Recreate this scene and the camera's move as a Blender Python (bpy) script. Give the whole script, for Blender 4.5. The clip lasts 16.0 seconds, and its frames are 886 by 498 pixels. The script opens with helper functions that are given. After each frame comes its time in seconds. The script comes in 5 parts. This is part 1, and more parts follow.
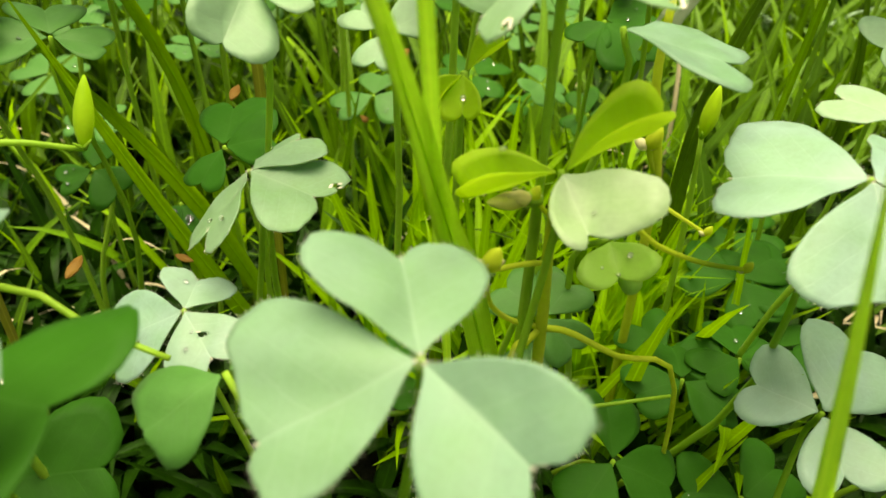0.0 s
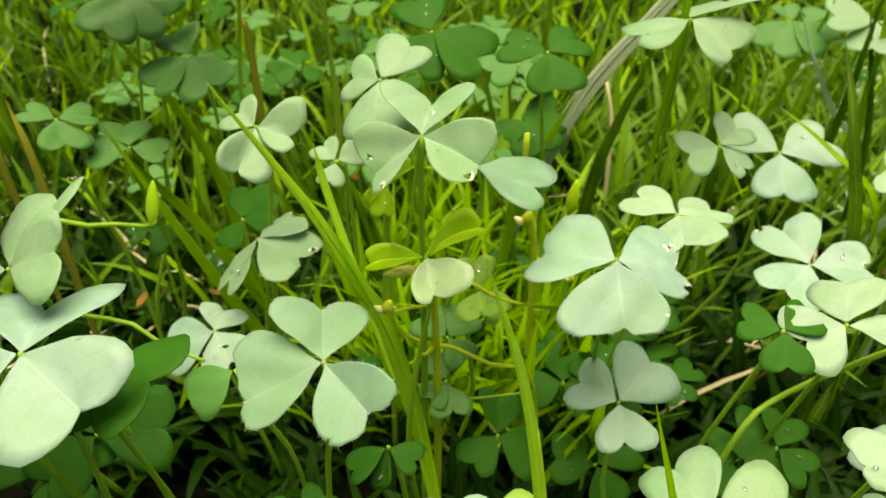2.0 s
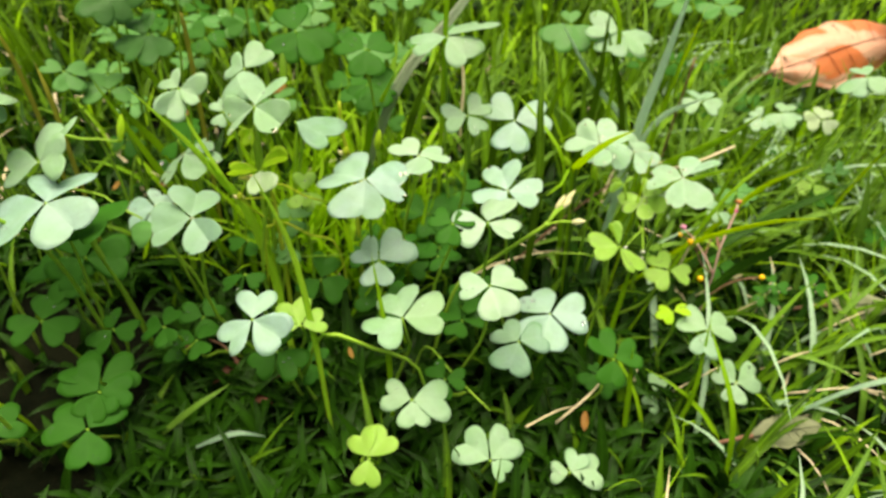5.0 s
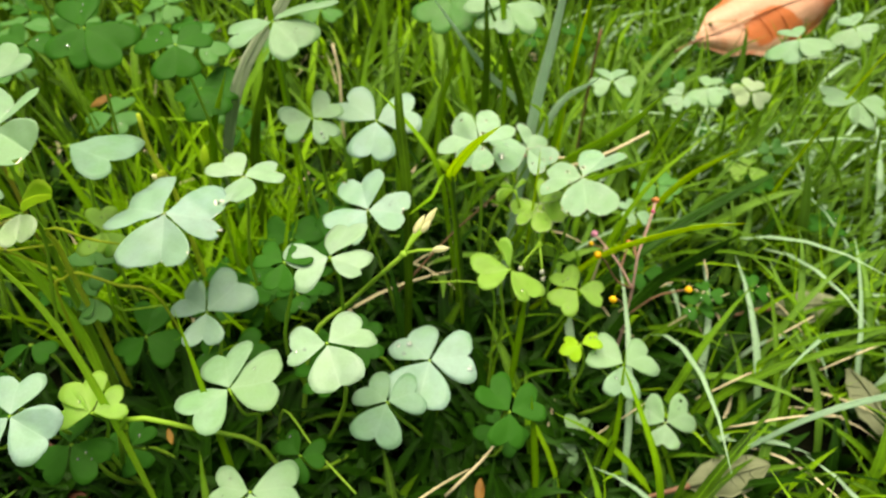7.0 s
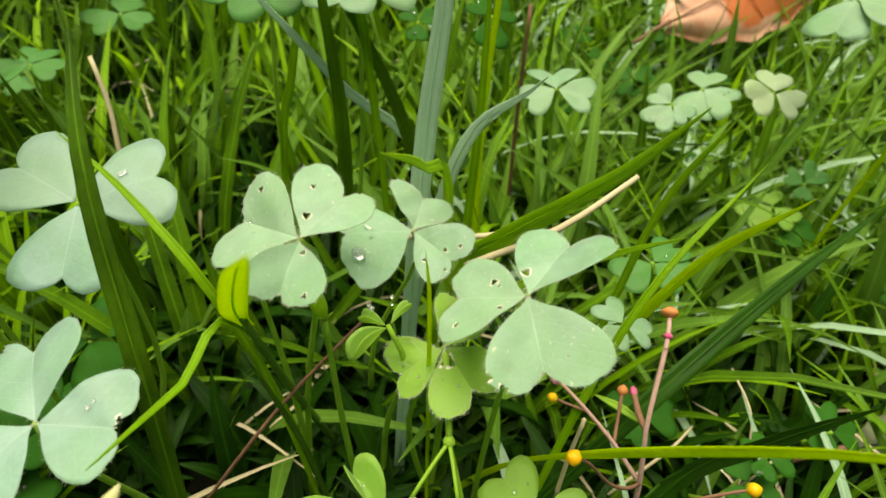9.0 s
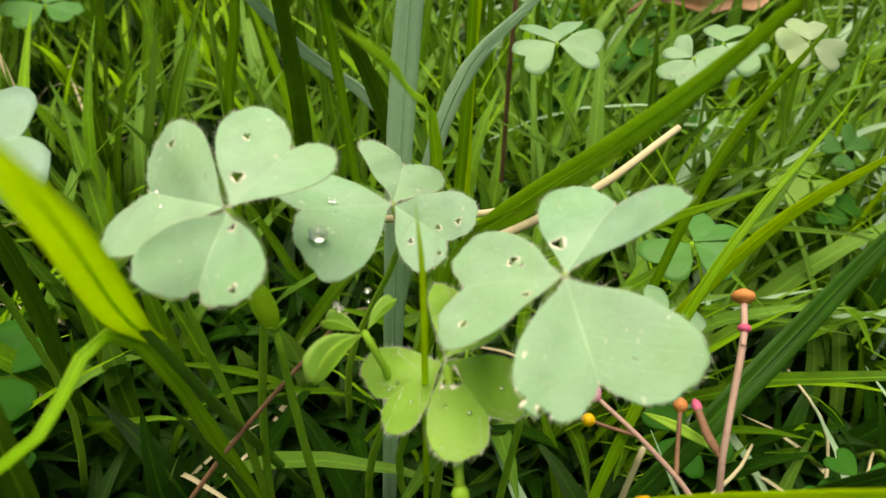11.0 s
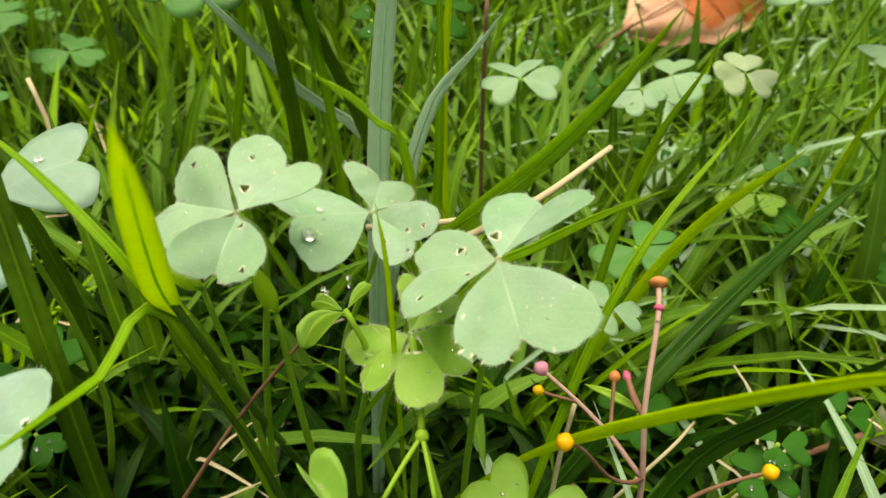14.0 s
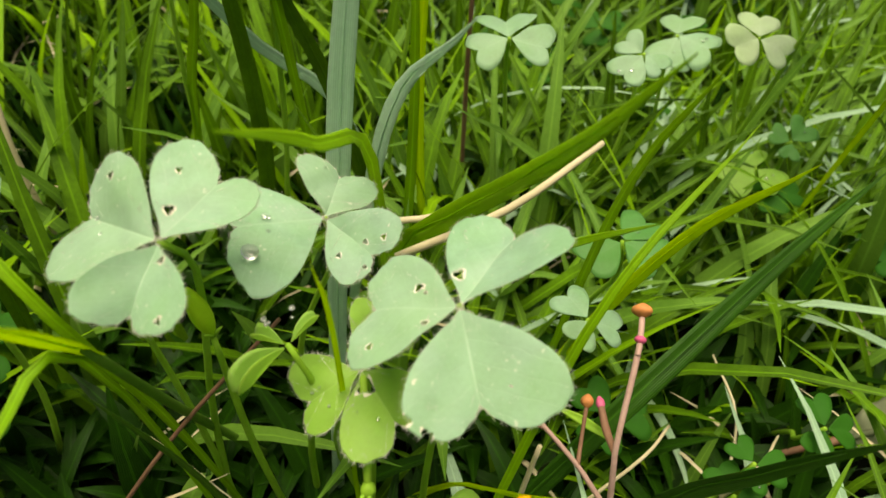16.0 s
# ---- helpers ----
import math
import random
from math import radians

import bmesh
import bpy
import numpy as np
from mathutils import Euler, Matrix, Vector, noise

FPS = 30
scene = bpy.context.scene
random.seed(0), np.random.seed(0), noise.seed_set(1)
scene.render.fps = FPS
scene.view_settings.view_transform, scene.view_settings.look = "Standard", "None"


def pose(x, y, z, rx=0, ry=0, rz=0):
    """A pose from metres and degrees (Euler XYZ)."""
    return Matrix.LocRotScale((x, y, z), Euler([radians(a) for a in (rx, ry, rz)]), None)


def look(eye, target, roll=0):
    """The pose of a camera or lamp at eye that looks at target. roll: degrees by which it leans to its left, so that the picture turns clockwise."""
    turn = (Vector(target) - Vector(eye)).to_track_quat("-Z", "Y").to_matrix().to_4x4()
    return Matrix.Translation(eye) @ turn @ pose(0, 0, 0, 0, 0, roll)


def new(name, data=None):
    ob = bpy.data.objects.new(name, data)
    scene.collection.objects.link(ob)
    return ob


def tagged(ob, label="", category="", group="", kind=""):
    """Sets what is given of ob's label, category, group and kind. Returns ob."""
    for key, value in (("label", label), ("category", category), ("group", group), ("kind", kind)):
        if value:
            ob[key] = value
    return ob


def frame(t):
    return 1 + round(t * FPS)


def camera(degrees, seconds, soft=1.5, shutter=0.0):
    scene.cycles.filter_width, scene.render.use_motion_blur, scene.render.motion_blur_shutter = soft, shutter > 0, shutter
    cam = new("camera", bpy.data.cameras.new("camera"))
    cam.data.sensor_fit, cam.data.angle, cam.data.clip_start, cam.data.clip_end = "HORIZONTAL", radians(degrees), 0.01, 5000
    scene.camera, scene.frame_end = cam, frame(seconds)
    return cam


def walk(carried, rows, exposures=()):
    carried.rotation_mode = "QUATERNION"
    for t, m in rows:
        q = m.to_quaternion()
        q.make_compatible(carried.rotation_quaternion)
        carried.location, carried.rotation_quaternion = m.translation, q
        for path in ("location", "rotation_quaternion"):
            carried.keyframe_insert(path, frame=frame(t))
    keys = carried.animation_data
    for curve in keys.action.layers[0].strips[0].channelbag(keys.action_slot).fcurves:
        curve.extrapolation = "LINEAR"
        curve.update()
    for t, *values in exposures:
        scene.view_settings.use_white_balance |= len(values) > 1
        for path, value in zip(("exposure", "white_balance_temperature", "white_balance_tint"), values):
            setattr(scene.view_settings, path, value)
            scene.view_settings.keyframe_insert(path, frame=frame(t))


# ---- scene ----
# ---- camera ----
cam = camera(65.43, 16.0, 1.5)
# seconds, eye, turns in degrees
PATH = [
    (0, 0.00000, -0.00000, 0.14500, 54.000, -3.000, 0.000),
    (0.5, 0.00479, -0.01068, 0.15204, 54.127, -2.930, 0.503),
    (1, 0.00952, -0.02002, 0.16034, 54.444, -2.734, 0.600),
    (1.5, 0.01299, -0.03424, 0.17267, 54.378, -2.430, 1.111),
    (2, 0.02135, -0.04267, 0.18786, 54.669, -1.670, 2.376),
    (2.5, 0.02888, -0.05930, 0.20431, 54.205, -1.481, 3.933),
    (3, 0.03788, -0.08405, 0.22848, 54.926, -1.628, 6.078),
    (3.5, 0.04840, -0.10751, 0.25129, 54.208, -2.474, 7.103),
    (4, 0.06012, -0.12668, 0.26151, 51.510, -3.823, 6.311),
    (4.2, 0.06678, -0.13730, 0.26650, 50.467, -4.670, 5.801),
    (6.3, 0.12182, -0.11580, 0.25015, 46.774, -3.234, 3.242),
    (6.5, 0.12481, -0.10874, 0.24818, 46.853, -3.111, 2.628),
    (7, 0.13144, -0.08112, 0.23708, 47.422, -2.646, 0.507),
    (7.5, 0.13421, -0.05505, 0.21665, 47.765, -2.874, -1.653),
    (8, 0.14277, -0.02571, 0.20016, 48.054, -2.762, -3.232),
    (8.5, 0.15206, 0.00698, 0.19020, 49.644, -2.444, -5.366),
    (9, 0.15939, 0.03605, 0.17299, 49.288, -2.293, -6.449),
    (9.5, 0.16213, 0.05483, 0.15161, 49.724, -1.863, -8.934),
    (10, 0.16285, 0.06015, 0.14440, 49.955, -1.429, -9.587),
    (10.2, 0.16258, 0.06052, 0.14325, 50.291, -1.137, -9.513),
    (12.3, 0.15662, 0.04611, 0.15132, 52.890, -1.497, -10.474),
    (12.5, 0.15594, 0.04364, 0.15162, 53.378, -1.264, -11.006),
    (13, 0.15569, 0.04166, 0.15307, 53.671, -1.435, -11.320),
    (13.5, 0.15682, 0.03936, 0.15509, 54.042, -0.679, -10.743),
    (14, 0.16347, 0.03677, 0.15504, 53.789, -0.150, -9.883),
    (14.5, 0.17059, 0.03604, 0.15339, 52.063, 0.206, -8.648),
    (15, 0.17469, 0.04065, 0.15332, 49.120, 0.289, -7.513),
    (15.5, 0.17520, 0.04975, 0.15922, 48.075, 0.229, -7.845),
    (16, 0.17112, 0.05744, 0.16037, 45.910, -2.467, -8.976),
]
walk(cam, [(t, pose(x, y, z, a, b, c)) for t, x, y, z, a, b, c in PATH], [(0.0, 0.79, 8700, 7), (1.2, 0.70, 7950, 9), (2.5, 0.60, 8700, 12), (4.2, 0.75, 7600, 15), (6.5, 0.65, 7600, 12), (8.5, 0.40, 7600, 8), (10.0, 0.32, 7600, 13), (12.5, 0.38, 7700, 8), (14.0, 0.4, 7800, 11), (15.0, 0.45, 7900, 15), (15.6, 0.33, 7800, 12), (16.0, 0.31, 7800, 12)])
cam.data.dof.use_dof, cam.data.dof.focus_distance, cam.data.dof.aperture_fstop = True, 0.12, 31.0


# ---- world, sun and exposure ----
world = bpy.data.worlds.new("sky")
scene.world = world
world.use_nodes = True
wt = world.node_tree
sky = wt.nodes.new("ShaderNodeTexSky")
sky.sky_type = "NISHITA"
sky.sun_disc = False
sky.sun_elevation, sky.sun_rotation = radians(86), radians(304)
sky.air_density, sky.dust_density, sky.ozone_density = 0.8, 5.0, 0.5
wt.links.new(sky.outputs["Color"], wt.nodes["Background"].inputs["Color"])
wt.nodes["Background"].inputs["Strength"].default_value = 0.06
sun = new("sun", bpy.data.lights.new("sun", "SUN"))
sun.data.energy, sun.data.angle, sun.data.color = 5.0, radians(58), (1.0, 0.95, 0.84)
sun.matrix_world = look((-0.06, 0.04, 0.95), (0, 0, 0))


# ---- materials ----
def link(mt, a, b):
    mt.node_tree.links.new(a, b)


def node(mt, kind, **inputs):
    n = mt.node_tree.nodes.new(kind)
    for key, value in inputs.items():
        n.inputs[key.replace("_", " ")].default_value = value
    return n


def mix(mt, fac, a, b, how="MIX"):
    n = mt.node_tree.nodes.new("ShaderNodeMix")
    n.data_type, n.blend_type = "RGBA", how
    for socket, value in ((n.inputs[0], fac), (n.inputs[6], a), (n.inputs[7], b)):
        if hasattr(value, "links"):
            link(mt, value, socket)
        else:
            socket.default_value = value
    return n.outputs[2]


def ramp(mt, value, lo, hi, a=0.0, b=1.0):
    n = node(mt, "ShaderNodeMapRange", From_Min=lo, From_Max=hi, To_Min=a, To_Max=b)
    link(mt, value, n.inputs["Value"])
    return n.outputs["Result"]


def calc(mt, op, a, b=0.0):
    n = mt.node_tree.nodes.new("ShaderNodeMath")
    n.operation = op
    for socket, value in ((n.inputs[0], a), (n.inputs[1], b)):
        if hasattr(value, "links"):
            link(mt, value, socket)
        else:
            socket.default_value = value
    return n.outputs[0]


def noise_of(mt, coord, scale, detail=3.0, rough=0.6):
    n = node(mt, "ShaderNodeTexNoise", Scale=scale, Detail=detail, Roughness=rough)
    link(mt, coord, n.inputs["Vector"])
    return n.outputs["Fac"]


def col(c):
    return (c[0], c[1], c[2], 1.0)


def blank(name):
    mt = bpy.data.materials.new(name)
    mt.use_nodes = True
    bsdf = mt.node_tree.nodes["Principled BSDF"]
    coord = mt.node_tree.nodes.new("ShaderNodeTexCoord")
    return mt, bsdf, coord


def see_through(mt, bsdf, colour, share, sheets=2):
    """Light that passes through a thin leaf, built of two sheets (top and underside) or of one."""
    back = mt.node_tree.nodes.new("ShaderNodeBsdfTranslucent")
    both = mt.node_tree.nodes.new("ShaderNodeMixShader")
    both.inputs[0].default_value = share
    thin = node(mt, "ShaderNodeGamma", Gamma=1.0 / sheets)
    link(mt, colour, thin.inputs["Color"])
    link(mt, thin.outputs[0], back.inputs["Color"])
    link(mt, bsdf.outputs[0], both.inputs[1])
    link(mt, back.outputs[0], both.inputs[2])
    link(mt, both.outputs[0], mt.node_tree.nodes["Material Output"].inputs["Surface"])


def bump(mt, bsdf, height, depth, strength=0.5):
    n = node(mt, "ShaderNodeBump", Strength=strength, Distance=depth)
    link(mt, height, n.inputs["Height"])
    link(mt, n.outputs[0], bsdf.inputs["Normal"])


def leaf_material(name, top, vein, glow, rough=0.5, share=0.3, spots=0.0, gloss=0.42):
    """A thin leaflet: pale midrib and side veins, mottled blade, light passing through."""
    mt, bsdf, coord = blank(name)
    info = mt.node_tree.nodes.new("ShaderNodeObjectInfo")
    split = mt.node_tree.nodes.new("ShaderNodeSeparateXYZ")
    link(mt, coord.outputs["UV"], split.inputs[0])
    u, v = split.outputs[0], split.outputs[1]
    across = calc(mt, "ABSOLUTE", calc(mt, "SUBTRACT", v, 0.5))
    rib = ramp(mt, across, 0.003, 0.014, 1.0, 0.0)
    bent = calc(mt, "SUBTRACT", u, calc(mt, "MULTIPLY", across, 0.75))
    wob = calc(mt, "MULTIPLY", noise_of(mt, coord.outputs["UV"], 4.0), 0.10)
    saw = calc(mt, "ABSOLUTE", calc(mt, "SUBTRACT", calc(mt, "FRACT", calc(mt, "MULTIPLY", calc(mt, "ADD", bent, wob), 5.5)), 0.5))
    side = ramp(mt, saw, 0.006, 0.04, 0.7, 0.0)
    net = mt.node_tree.nodes.new("ShaderNodeTexVoronoi")
    net.feature = "DISTANCE_TO_EDGE"
    net.inputs["Scale"].default_value = 16.0
    link(mt, coord.outputs["UV"], net.inputs["Vector"])
    fine = ramp(mt, net.outputs["Distance"], 0.0, 0.06, 0.18, 0.0)
    veins = calc(mt, "MAXIMUM", calc(mt, "MAXIMUM", rib, side), fine)
    blotch = noise_of(mt, coord.outputs["Object"], 330.0, 4.0)
    grain = noise_of(mt, coord.outputs["Object"], 1400.0, 2.0)
    dark = col([c * 0.76 for c in top])
    base = mix(mt, ramp(mt, blotch, 0.28, 0.62), dark, col(top))
    wide = noise_of(mt, coord.outputs["Object"], 95.0, 2.0)
    base = mix(mt, ramp(mt, wide, 0.4, 0.62, 0.0, 0.6), base, col((top[0] * 0.66, top[1] * 0.86, top[2] * 0.50)))
    heart = calc(mt, "MULTIPLY", ramp(mt, across, 0.0, 0.22, 1.0, 0.0), ramp(mt, u, 0.1, 0.8, 1.0, 0.0))
    base = mix(mt, calc(mt, "MULTIPLY", heart, 0.35), base, col([0.5 * a + 0.5 * b for a, b in zip(top, vein)]))
    base = mix(mt, ramp(mt, grain, 0.3, 0.7, 0.0, 0.25), base, col([min(1, c * 1.35) for c in top]))
    base = mix(mt, ramp(mt, info.outputs["Random"], 0, 1, 0.0, 0.35), base, col((top[0] * 1.1, top[1] * 0.95, top[2] * 0.75)))
    base = mix(mt, calc(mt, "MULTIPLY", veins, 0.27), base, col(vein))
    if spots:
        pale = noise_of(mt, coord.outputs["Object"], 800.0, 2.0)
        base = mix(mt, ramp(mt, pale, 0.69, 0.72, 0.0, spots), base, (0.72, 0.76, 0.62, 1))
    link(mt, base, bsdf.inputs["Base Color"])
    link(mt, ramp(mt, blotch, 0.3, 0.7, rough - 0.06, rough + 0.1), bsdf.inputs["Roughness"])
    bsdf.inputs["Specular IOR Level"].default_value = gloss
    bsdf.inputs["Sheen Weight"].default_value = gloss * 0.24
    bsdf.inputs["Sheen Roughness"].default_value = 0.5
    bump(mt, bsdf, calc(mt, "SUBTRACT", grain, calc(mt, "MULTIPLY", veins, 1.5)), 0.00006, 0.35)
    lit = mix(mt, 0.5, base, col(glow))
    see_through(mt, bsdf, lit, share)
    return mt


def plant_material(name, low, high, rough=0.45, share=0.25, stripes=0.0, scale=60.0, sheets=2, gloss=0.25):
    """Grass, stalks and pods: colour varies from piece to piece and along each piece."""
    mt, bsdf, coord = blank(name)
    info = mt.node_tree.nodes.new("ShaderNodeObjectInfo")
    geo = mt.node_tree.nodes.new("ShaderNodeNewGeometry")
    pick = calc(mt, "FRACT", calc(mt, "ADD", info.outputs["Random"], geo.outputs["Random Per Island"]))
    blotch = noise_of(mt, coord.outputs["Object"], scale, 4.0)
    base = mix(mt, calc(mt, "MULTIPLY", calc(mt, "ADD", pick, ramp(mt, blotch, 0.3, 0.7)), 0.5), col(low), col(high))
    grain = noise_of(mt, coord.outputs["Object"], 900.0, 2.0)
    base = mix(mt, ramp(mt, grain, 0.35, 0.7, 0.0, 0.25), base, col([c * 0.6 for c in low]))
    height = grain
    if stripes:
        split = mt.node_tree.nodes.new("ShaderNodeSeparateXYZ")
        link(mt, coord.outputs["UV"], split.inputs[0])
        lines = calc(mt, "SINE", calc(mt, "MULTIPLY", split.outputs[1], 75.0))
        base = mix(mt, ramp(mt, lines, -1, 1, 0.0, stripes), base, col([min(1, c * 1.6) for c in high]))
        mid = ramp(mt, calc(mt, "ABSOLUTE", calc(mt, "SUBTRACT", split.outputs[1], 0.5)), 0.02, 0.08, 0.5, 0.0)
        base = mix(mt, mid, base, col([min(1, c * 1.5) for c in high]))
        height = lines
    link(mt, base, bsdf.inputs["Base Color"])
    bsdf.inputs["Roughness"].default_value = rough + 0.08
    bsdf.inputs["Specular IOR Level"].default_value = gloss
    bump(mt, bsdf, height, 0.0001, 0.4)
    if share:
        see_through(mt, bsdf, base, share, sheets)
    return mt


def soil_material():
    mt, bsdf, coord = blank("soil and thatch with painted shade")
    big = noise_of(mt, coord.outputs["Object"], 30.0, 5.0)
    fine = noise_of(mt, coord.outputs["Object"], 400.0, 4.0)
    # Near-black base: the shade under the plants is put into this colour.
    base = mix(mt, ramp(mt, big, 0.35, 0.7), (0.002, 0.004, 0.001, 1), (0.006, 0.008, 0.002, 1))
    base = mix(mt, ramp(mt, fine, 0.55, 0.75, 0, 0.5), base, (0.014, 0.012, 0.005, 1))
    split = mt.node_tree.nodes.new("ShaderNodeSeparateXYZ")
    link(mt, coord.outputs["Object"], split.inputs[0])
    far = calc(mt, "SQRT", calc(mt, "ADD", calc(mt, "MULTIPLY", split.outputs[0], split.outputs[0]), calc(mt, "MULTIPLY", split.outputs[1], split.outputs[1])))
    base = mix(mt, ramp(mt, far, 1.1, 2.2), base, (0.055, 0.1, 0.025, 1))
    link(mt, base, bsdf.inputs["Base Color"])
    bsdf.inputs["Roughness"].default_value = 0.95
    bsdf.inputs["Specular IOR Level"].default_value = 0.08
    bump(mt, bsdf, fine, 0.002, 0.8)
    return mt


GREEN = leaf_material("green sorrel leaflet", (0.255, 0.455, 0.285), (0.46, 0.65, 0.45), (0.32, 0.60, 0.08), 0.5, 0.4)
MOTTLED = leaf_material("mottled green sorrel leaflet", (0.21, 0.40, 0.28), (0.40, 0.60, 0.45), (0.28, 0.56, 0.06), 0.5, 0.4)
PALE = leaf_material("blue-green sorrel leaflet", (0.275, 0.47, 0.40), (0.48, 0.67, 0.55), (0.28, 0.55, 0.10), 0.46, 0.35)
CHEWED = leaf_material("pale speckled sorrel leaflet", (0.31, 0.53, 0.38), (0.51, 0.69, 0.51), (0.36, 0.62, 0.12), 0.48, 0.4, 0.7)
MEADOW = leaf_material("mid-green sorrel leaflet", (0.078, 0.25, 0.058), (0.16, 0.35, 0.12), (0.18, 0.44, 0.02), 0.46, 0.35, gloss=0.22)
# Deep green of its own, darkened further for shade under the canopy.
DEEP_SHADED = leaf_material("deep green sorrel leaflet with painted shade", (0.026, 0.13, 0.012), (0.06, 0.20, 0.03), (0.10, 0.36, 0.008), 0.5, 0.3, gloss=0.08)
CREAMY = leaf_material("pale cream-green leaflet", (0.399, 0.546, 0.353), (0.57, 0.72, 0.53), (0.46, 0.70, 0.26), 0.5, 0.4)
SILVER = leaf_material("silvery pale green leaflet", (0.34, 0.53, 0.40), (0.52, 0.69, 0.53), (0.38, 0.64, 0.16), 0.46, 0.4)
YOUNG = leaf_material("yellow-green young leaflet", (0.40, 0.66, 0.04), (0.52, 0.74, 0.15), (0.56, 0.92, 0.03), 0.48, 0.62, gloss=0.2)
LIMELEAF = leaf_material("lime-green sorrel leaflet", (0.32, 0.58, 0.11), (0.46, 0.67, 0.22), (0.48, 0.82, 0.03), 0.46, 0.58)
SCAR = plant_material("pale insect scar", (0.72, 0.68, 0.52), (0.9, 0.88, 0.78), 0.7, 0.2, 0.0, 900.0)
STALK = plant_material("green stalk", (0.22, 0.48, 0.03), (0.38, 0.64, 0.07), 0.4, 0.4, 0.0, 120.0)
# The near-black low end puts shadow depth between blades into their colour.
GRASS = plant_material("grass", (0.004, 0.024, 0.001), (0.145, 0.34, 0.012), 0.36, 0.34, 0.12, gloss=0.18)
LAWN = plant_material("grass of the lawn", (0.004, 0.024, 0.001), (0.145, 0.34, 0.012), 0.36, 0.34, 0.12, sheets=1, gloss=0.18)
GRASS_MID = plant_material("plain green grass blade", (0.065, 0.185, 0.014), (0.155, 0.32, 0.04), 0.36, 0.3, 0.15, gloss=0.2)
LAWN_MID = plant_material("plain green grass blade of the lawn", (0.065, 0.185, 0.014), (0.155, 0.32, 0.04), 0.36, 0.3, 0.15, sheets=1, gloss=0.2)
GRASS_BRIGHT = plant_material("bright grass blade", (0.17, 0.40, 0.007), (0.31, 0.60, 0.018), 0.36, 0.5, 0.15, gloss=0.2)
# Lighter lawn copy; in the back grass it carries painted sunlight and backlight.
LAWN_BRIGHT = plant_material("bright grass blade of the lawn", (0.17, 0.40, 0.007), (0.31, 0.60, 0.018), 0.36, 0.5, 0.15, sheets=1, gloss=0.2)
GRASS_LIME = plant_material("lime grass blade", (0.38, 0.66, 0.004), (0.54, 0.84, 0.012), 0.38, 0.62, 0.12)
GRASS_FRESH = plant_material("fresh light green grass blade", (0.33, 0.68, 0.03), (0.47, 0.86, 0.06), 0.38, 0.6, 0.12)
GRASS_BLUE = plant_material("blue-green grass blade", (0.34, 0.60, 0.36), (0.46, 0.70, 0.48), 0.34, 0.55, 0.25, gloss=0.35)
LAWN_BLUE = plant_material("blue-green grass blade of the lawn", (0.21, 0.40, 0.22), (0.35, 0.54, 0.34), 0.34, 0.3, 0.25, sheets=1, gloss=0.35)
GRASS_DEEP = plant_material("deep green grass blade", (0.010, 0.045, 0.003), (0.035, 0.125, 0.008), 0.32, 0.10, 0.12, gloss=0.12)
# Far darker copy of GRASS_DEEP: shade near the soil is in its colour.
LAWN_SHADED = plant_material("grass blade of the lawn with painted shade", (0.0025, 0.012, 0.001), (0.017, 0.072, 0.003), 0.32, 0.10, 0.12, sheets=1, gloss=0.12)
GRASS_PALE = plant_material("pale grey-green grass blade", (0.36, 0.48, 0.30), (0.52, 0.62, 0.42), 0.34, 0.3, 0.2)
STEM_YELLOW = plant_material("yellow-green sorrel stem", (0.42, 0.58, 0.03), (0.62, 0.74, 0.08), 0.42, 0.5, 0.0, 120.0, gloss=0.15)
DRY = plant_material("dry straw", (0.46, 0.40, 0.22), (0.70, 0.62, 0.42), 0.6, 0.15, 0.2)
STEM_RED = plant_material("reddish weed stem", (0.16, 0.08, 0.045), (0.32, 0.18, 0.11), 0.5, 0.1, 0.0, 200.0)
STEM_PINK = plant_material("pinkish weed stem", (0.42, 0.26, 0.21), (0.62, 0.43, 0.36), 0.5, 0.15, 0.0, 260.0)
MAGENTA = plant_material("magenta bud", (0.55, 0.07, 0.17), (0.70, 0.16, 0.30), 0.45, 0.15, 0.0, 500.0)
BERRY = plant_material("yellow flower head", (0.80, 0.42, 0.01), (0.90, 0.62, 0.02), 0.4, 0.15, 0.0, 700.0)
RUST = plant_material("orange flower head", (0.45, 0.15, 0.05), (0.66, 0.29, 0.09), 0.5, 0.1, 0.0, 700.0)
PINK = plant_material("pink bud", (0.70, 0.22, 0.40), (0.85, 0.45, 0.60), 0.5, 0.2, 0.0, 500.0)
CREAM = plant_material("cream bud", (0.68, 0.70, 0.30), (0.88, 0.86, 0.60), 0.45, 0.45, 0.0, 300.0)
PETAL = plant_material("pale yellow petal", (0.78, 0.76, 0.14), (0.92, 0.88, 0.45), 0.5, 0.5, 0.0, 300.0)
FLUFF = plant_material("white seed fluff", (0.55, 0.60, 0.45), (0.85, 0.86, 0.78), 0.8, 0.3, 0.0, 900.0)
WITHERED = plant_material("withered yellow leaf", (0.16, 0.07, 0.012), (0.34, 0.20, 0.03), 0.5, 0.3, 0.0, 250.0)
GREYED = plant_material("grey-brown dead leaf", (0.15, 0.18, 0.09), (0.27, 0.31, 0.18), 0.6, 0.15, 0.0, 120.0)
BROWN = plant_material("dark brown dead leaf", (0.05, 0.018, 0.008), (0.13, 0.05, 0.022), 0.6, 0.1, 0.0, 200.0)
YELLOWED = plant_material("yellowed grass blade", (0.24, 0.28, 0.02), (0.40, 0.41, 0.05), 0.5, 0.35, 0.15)
SOIL = soil_material()


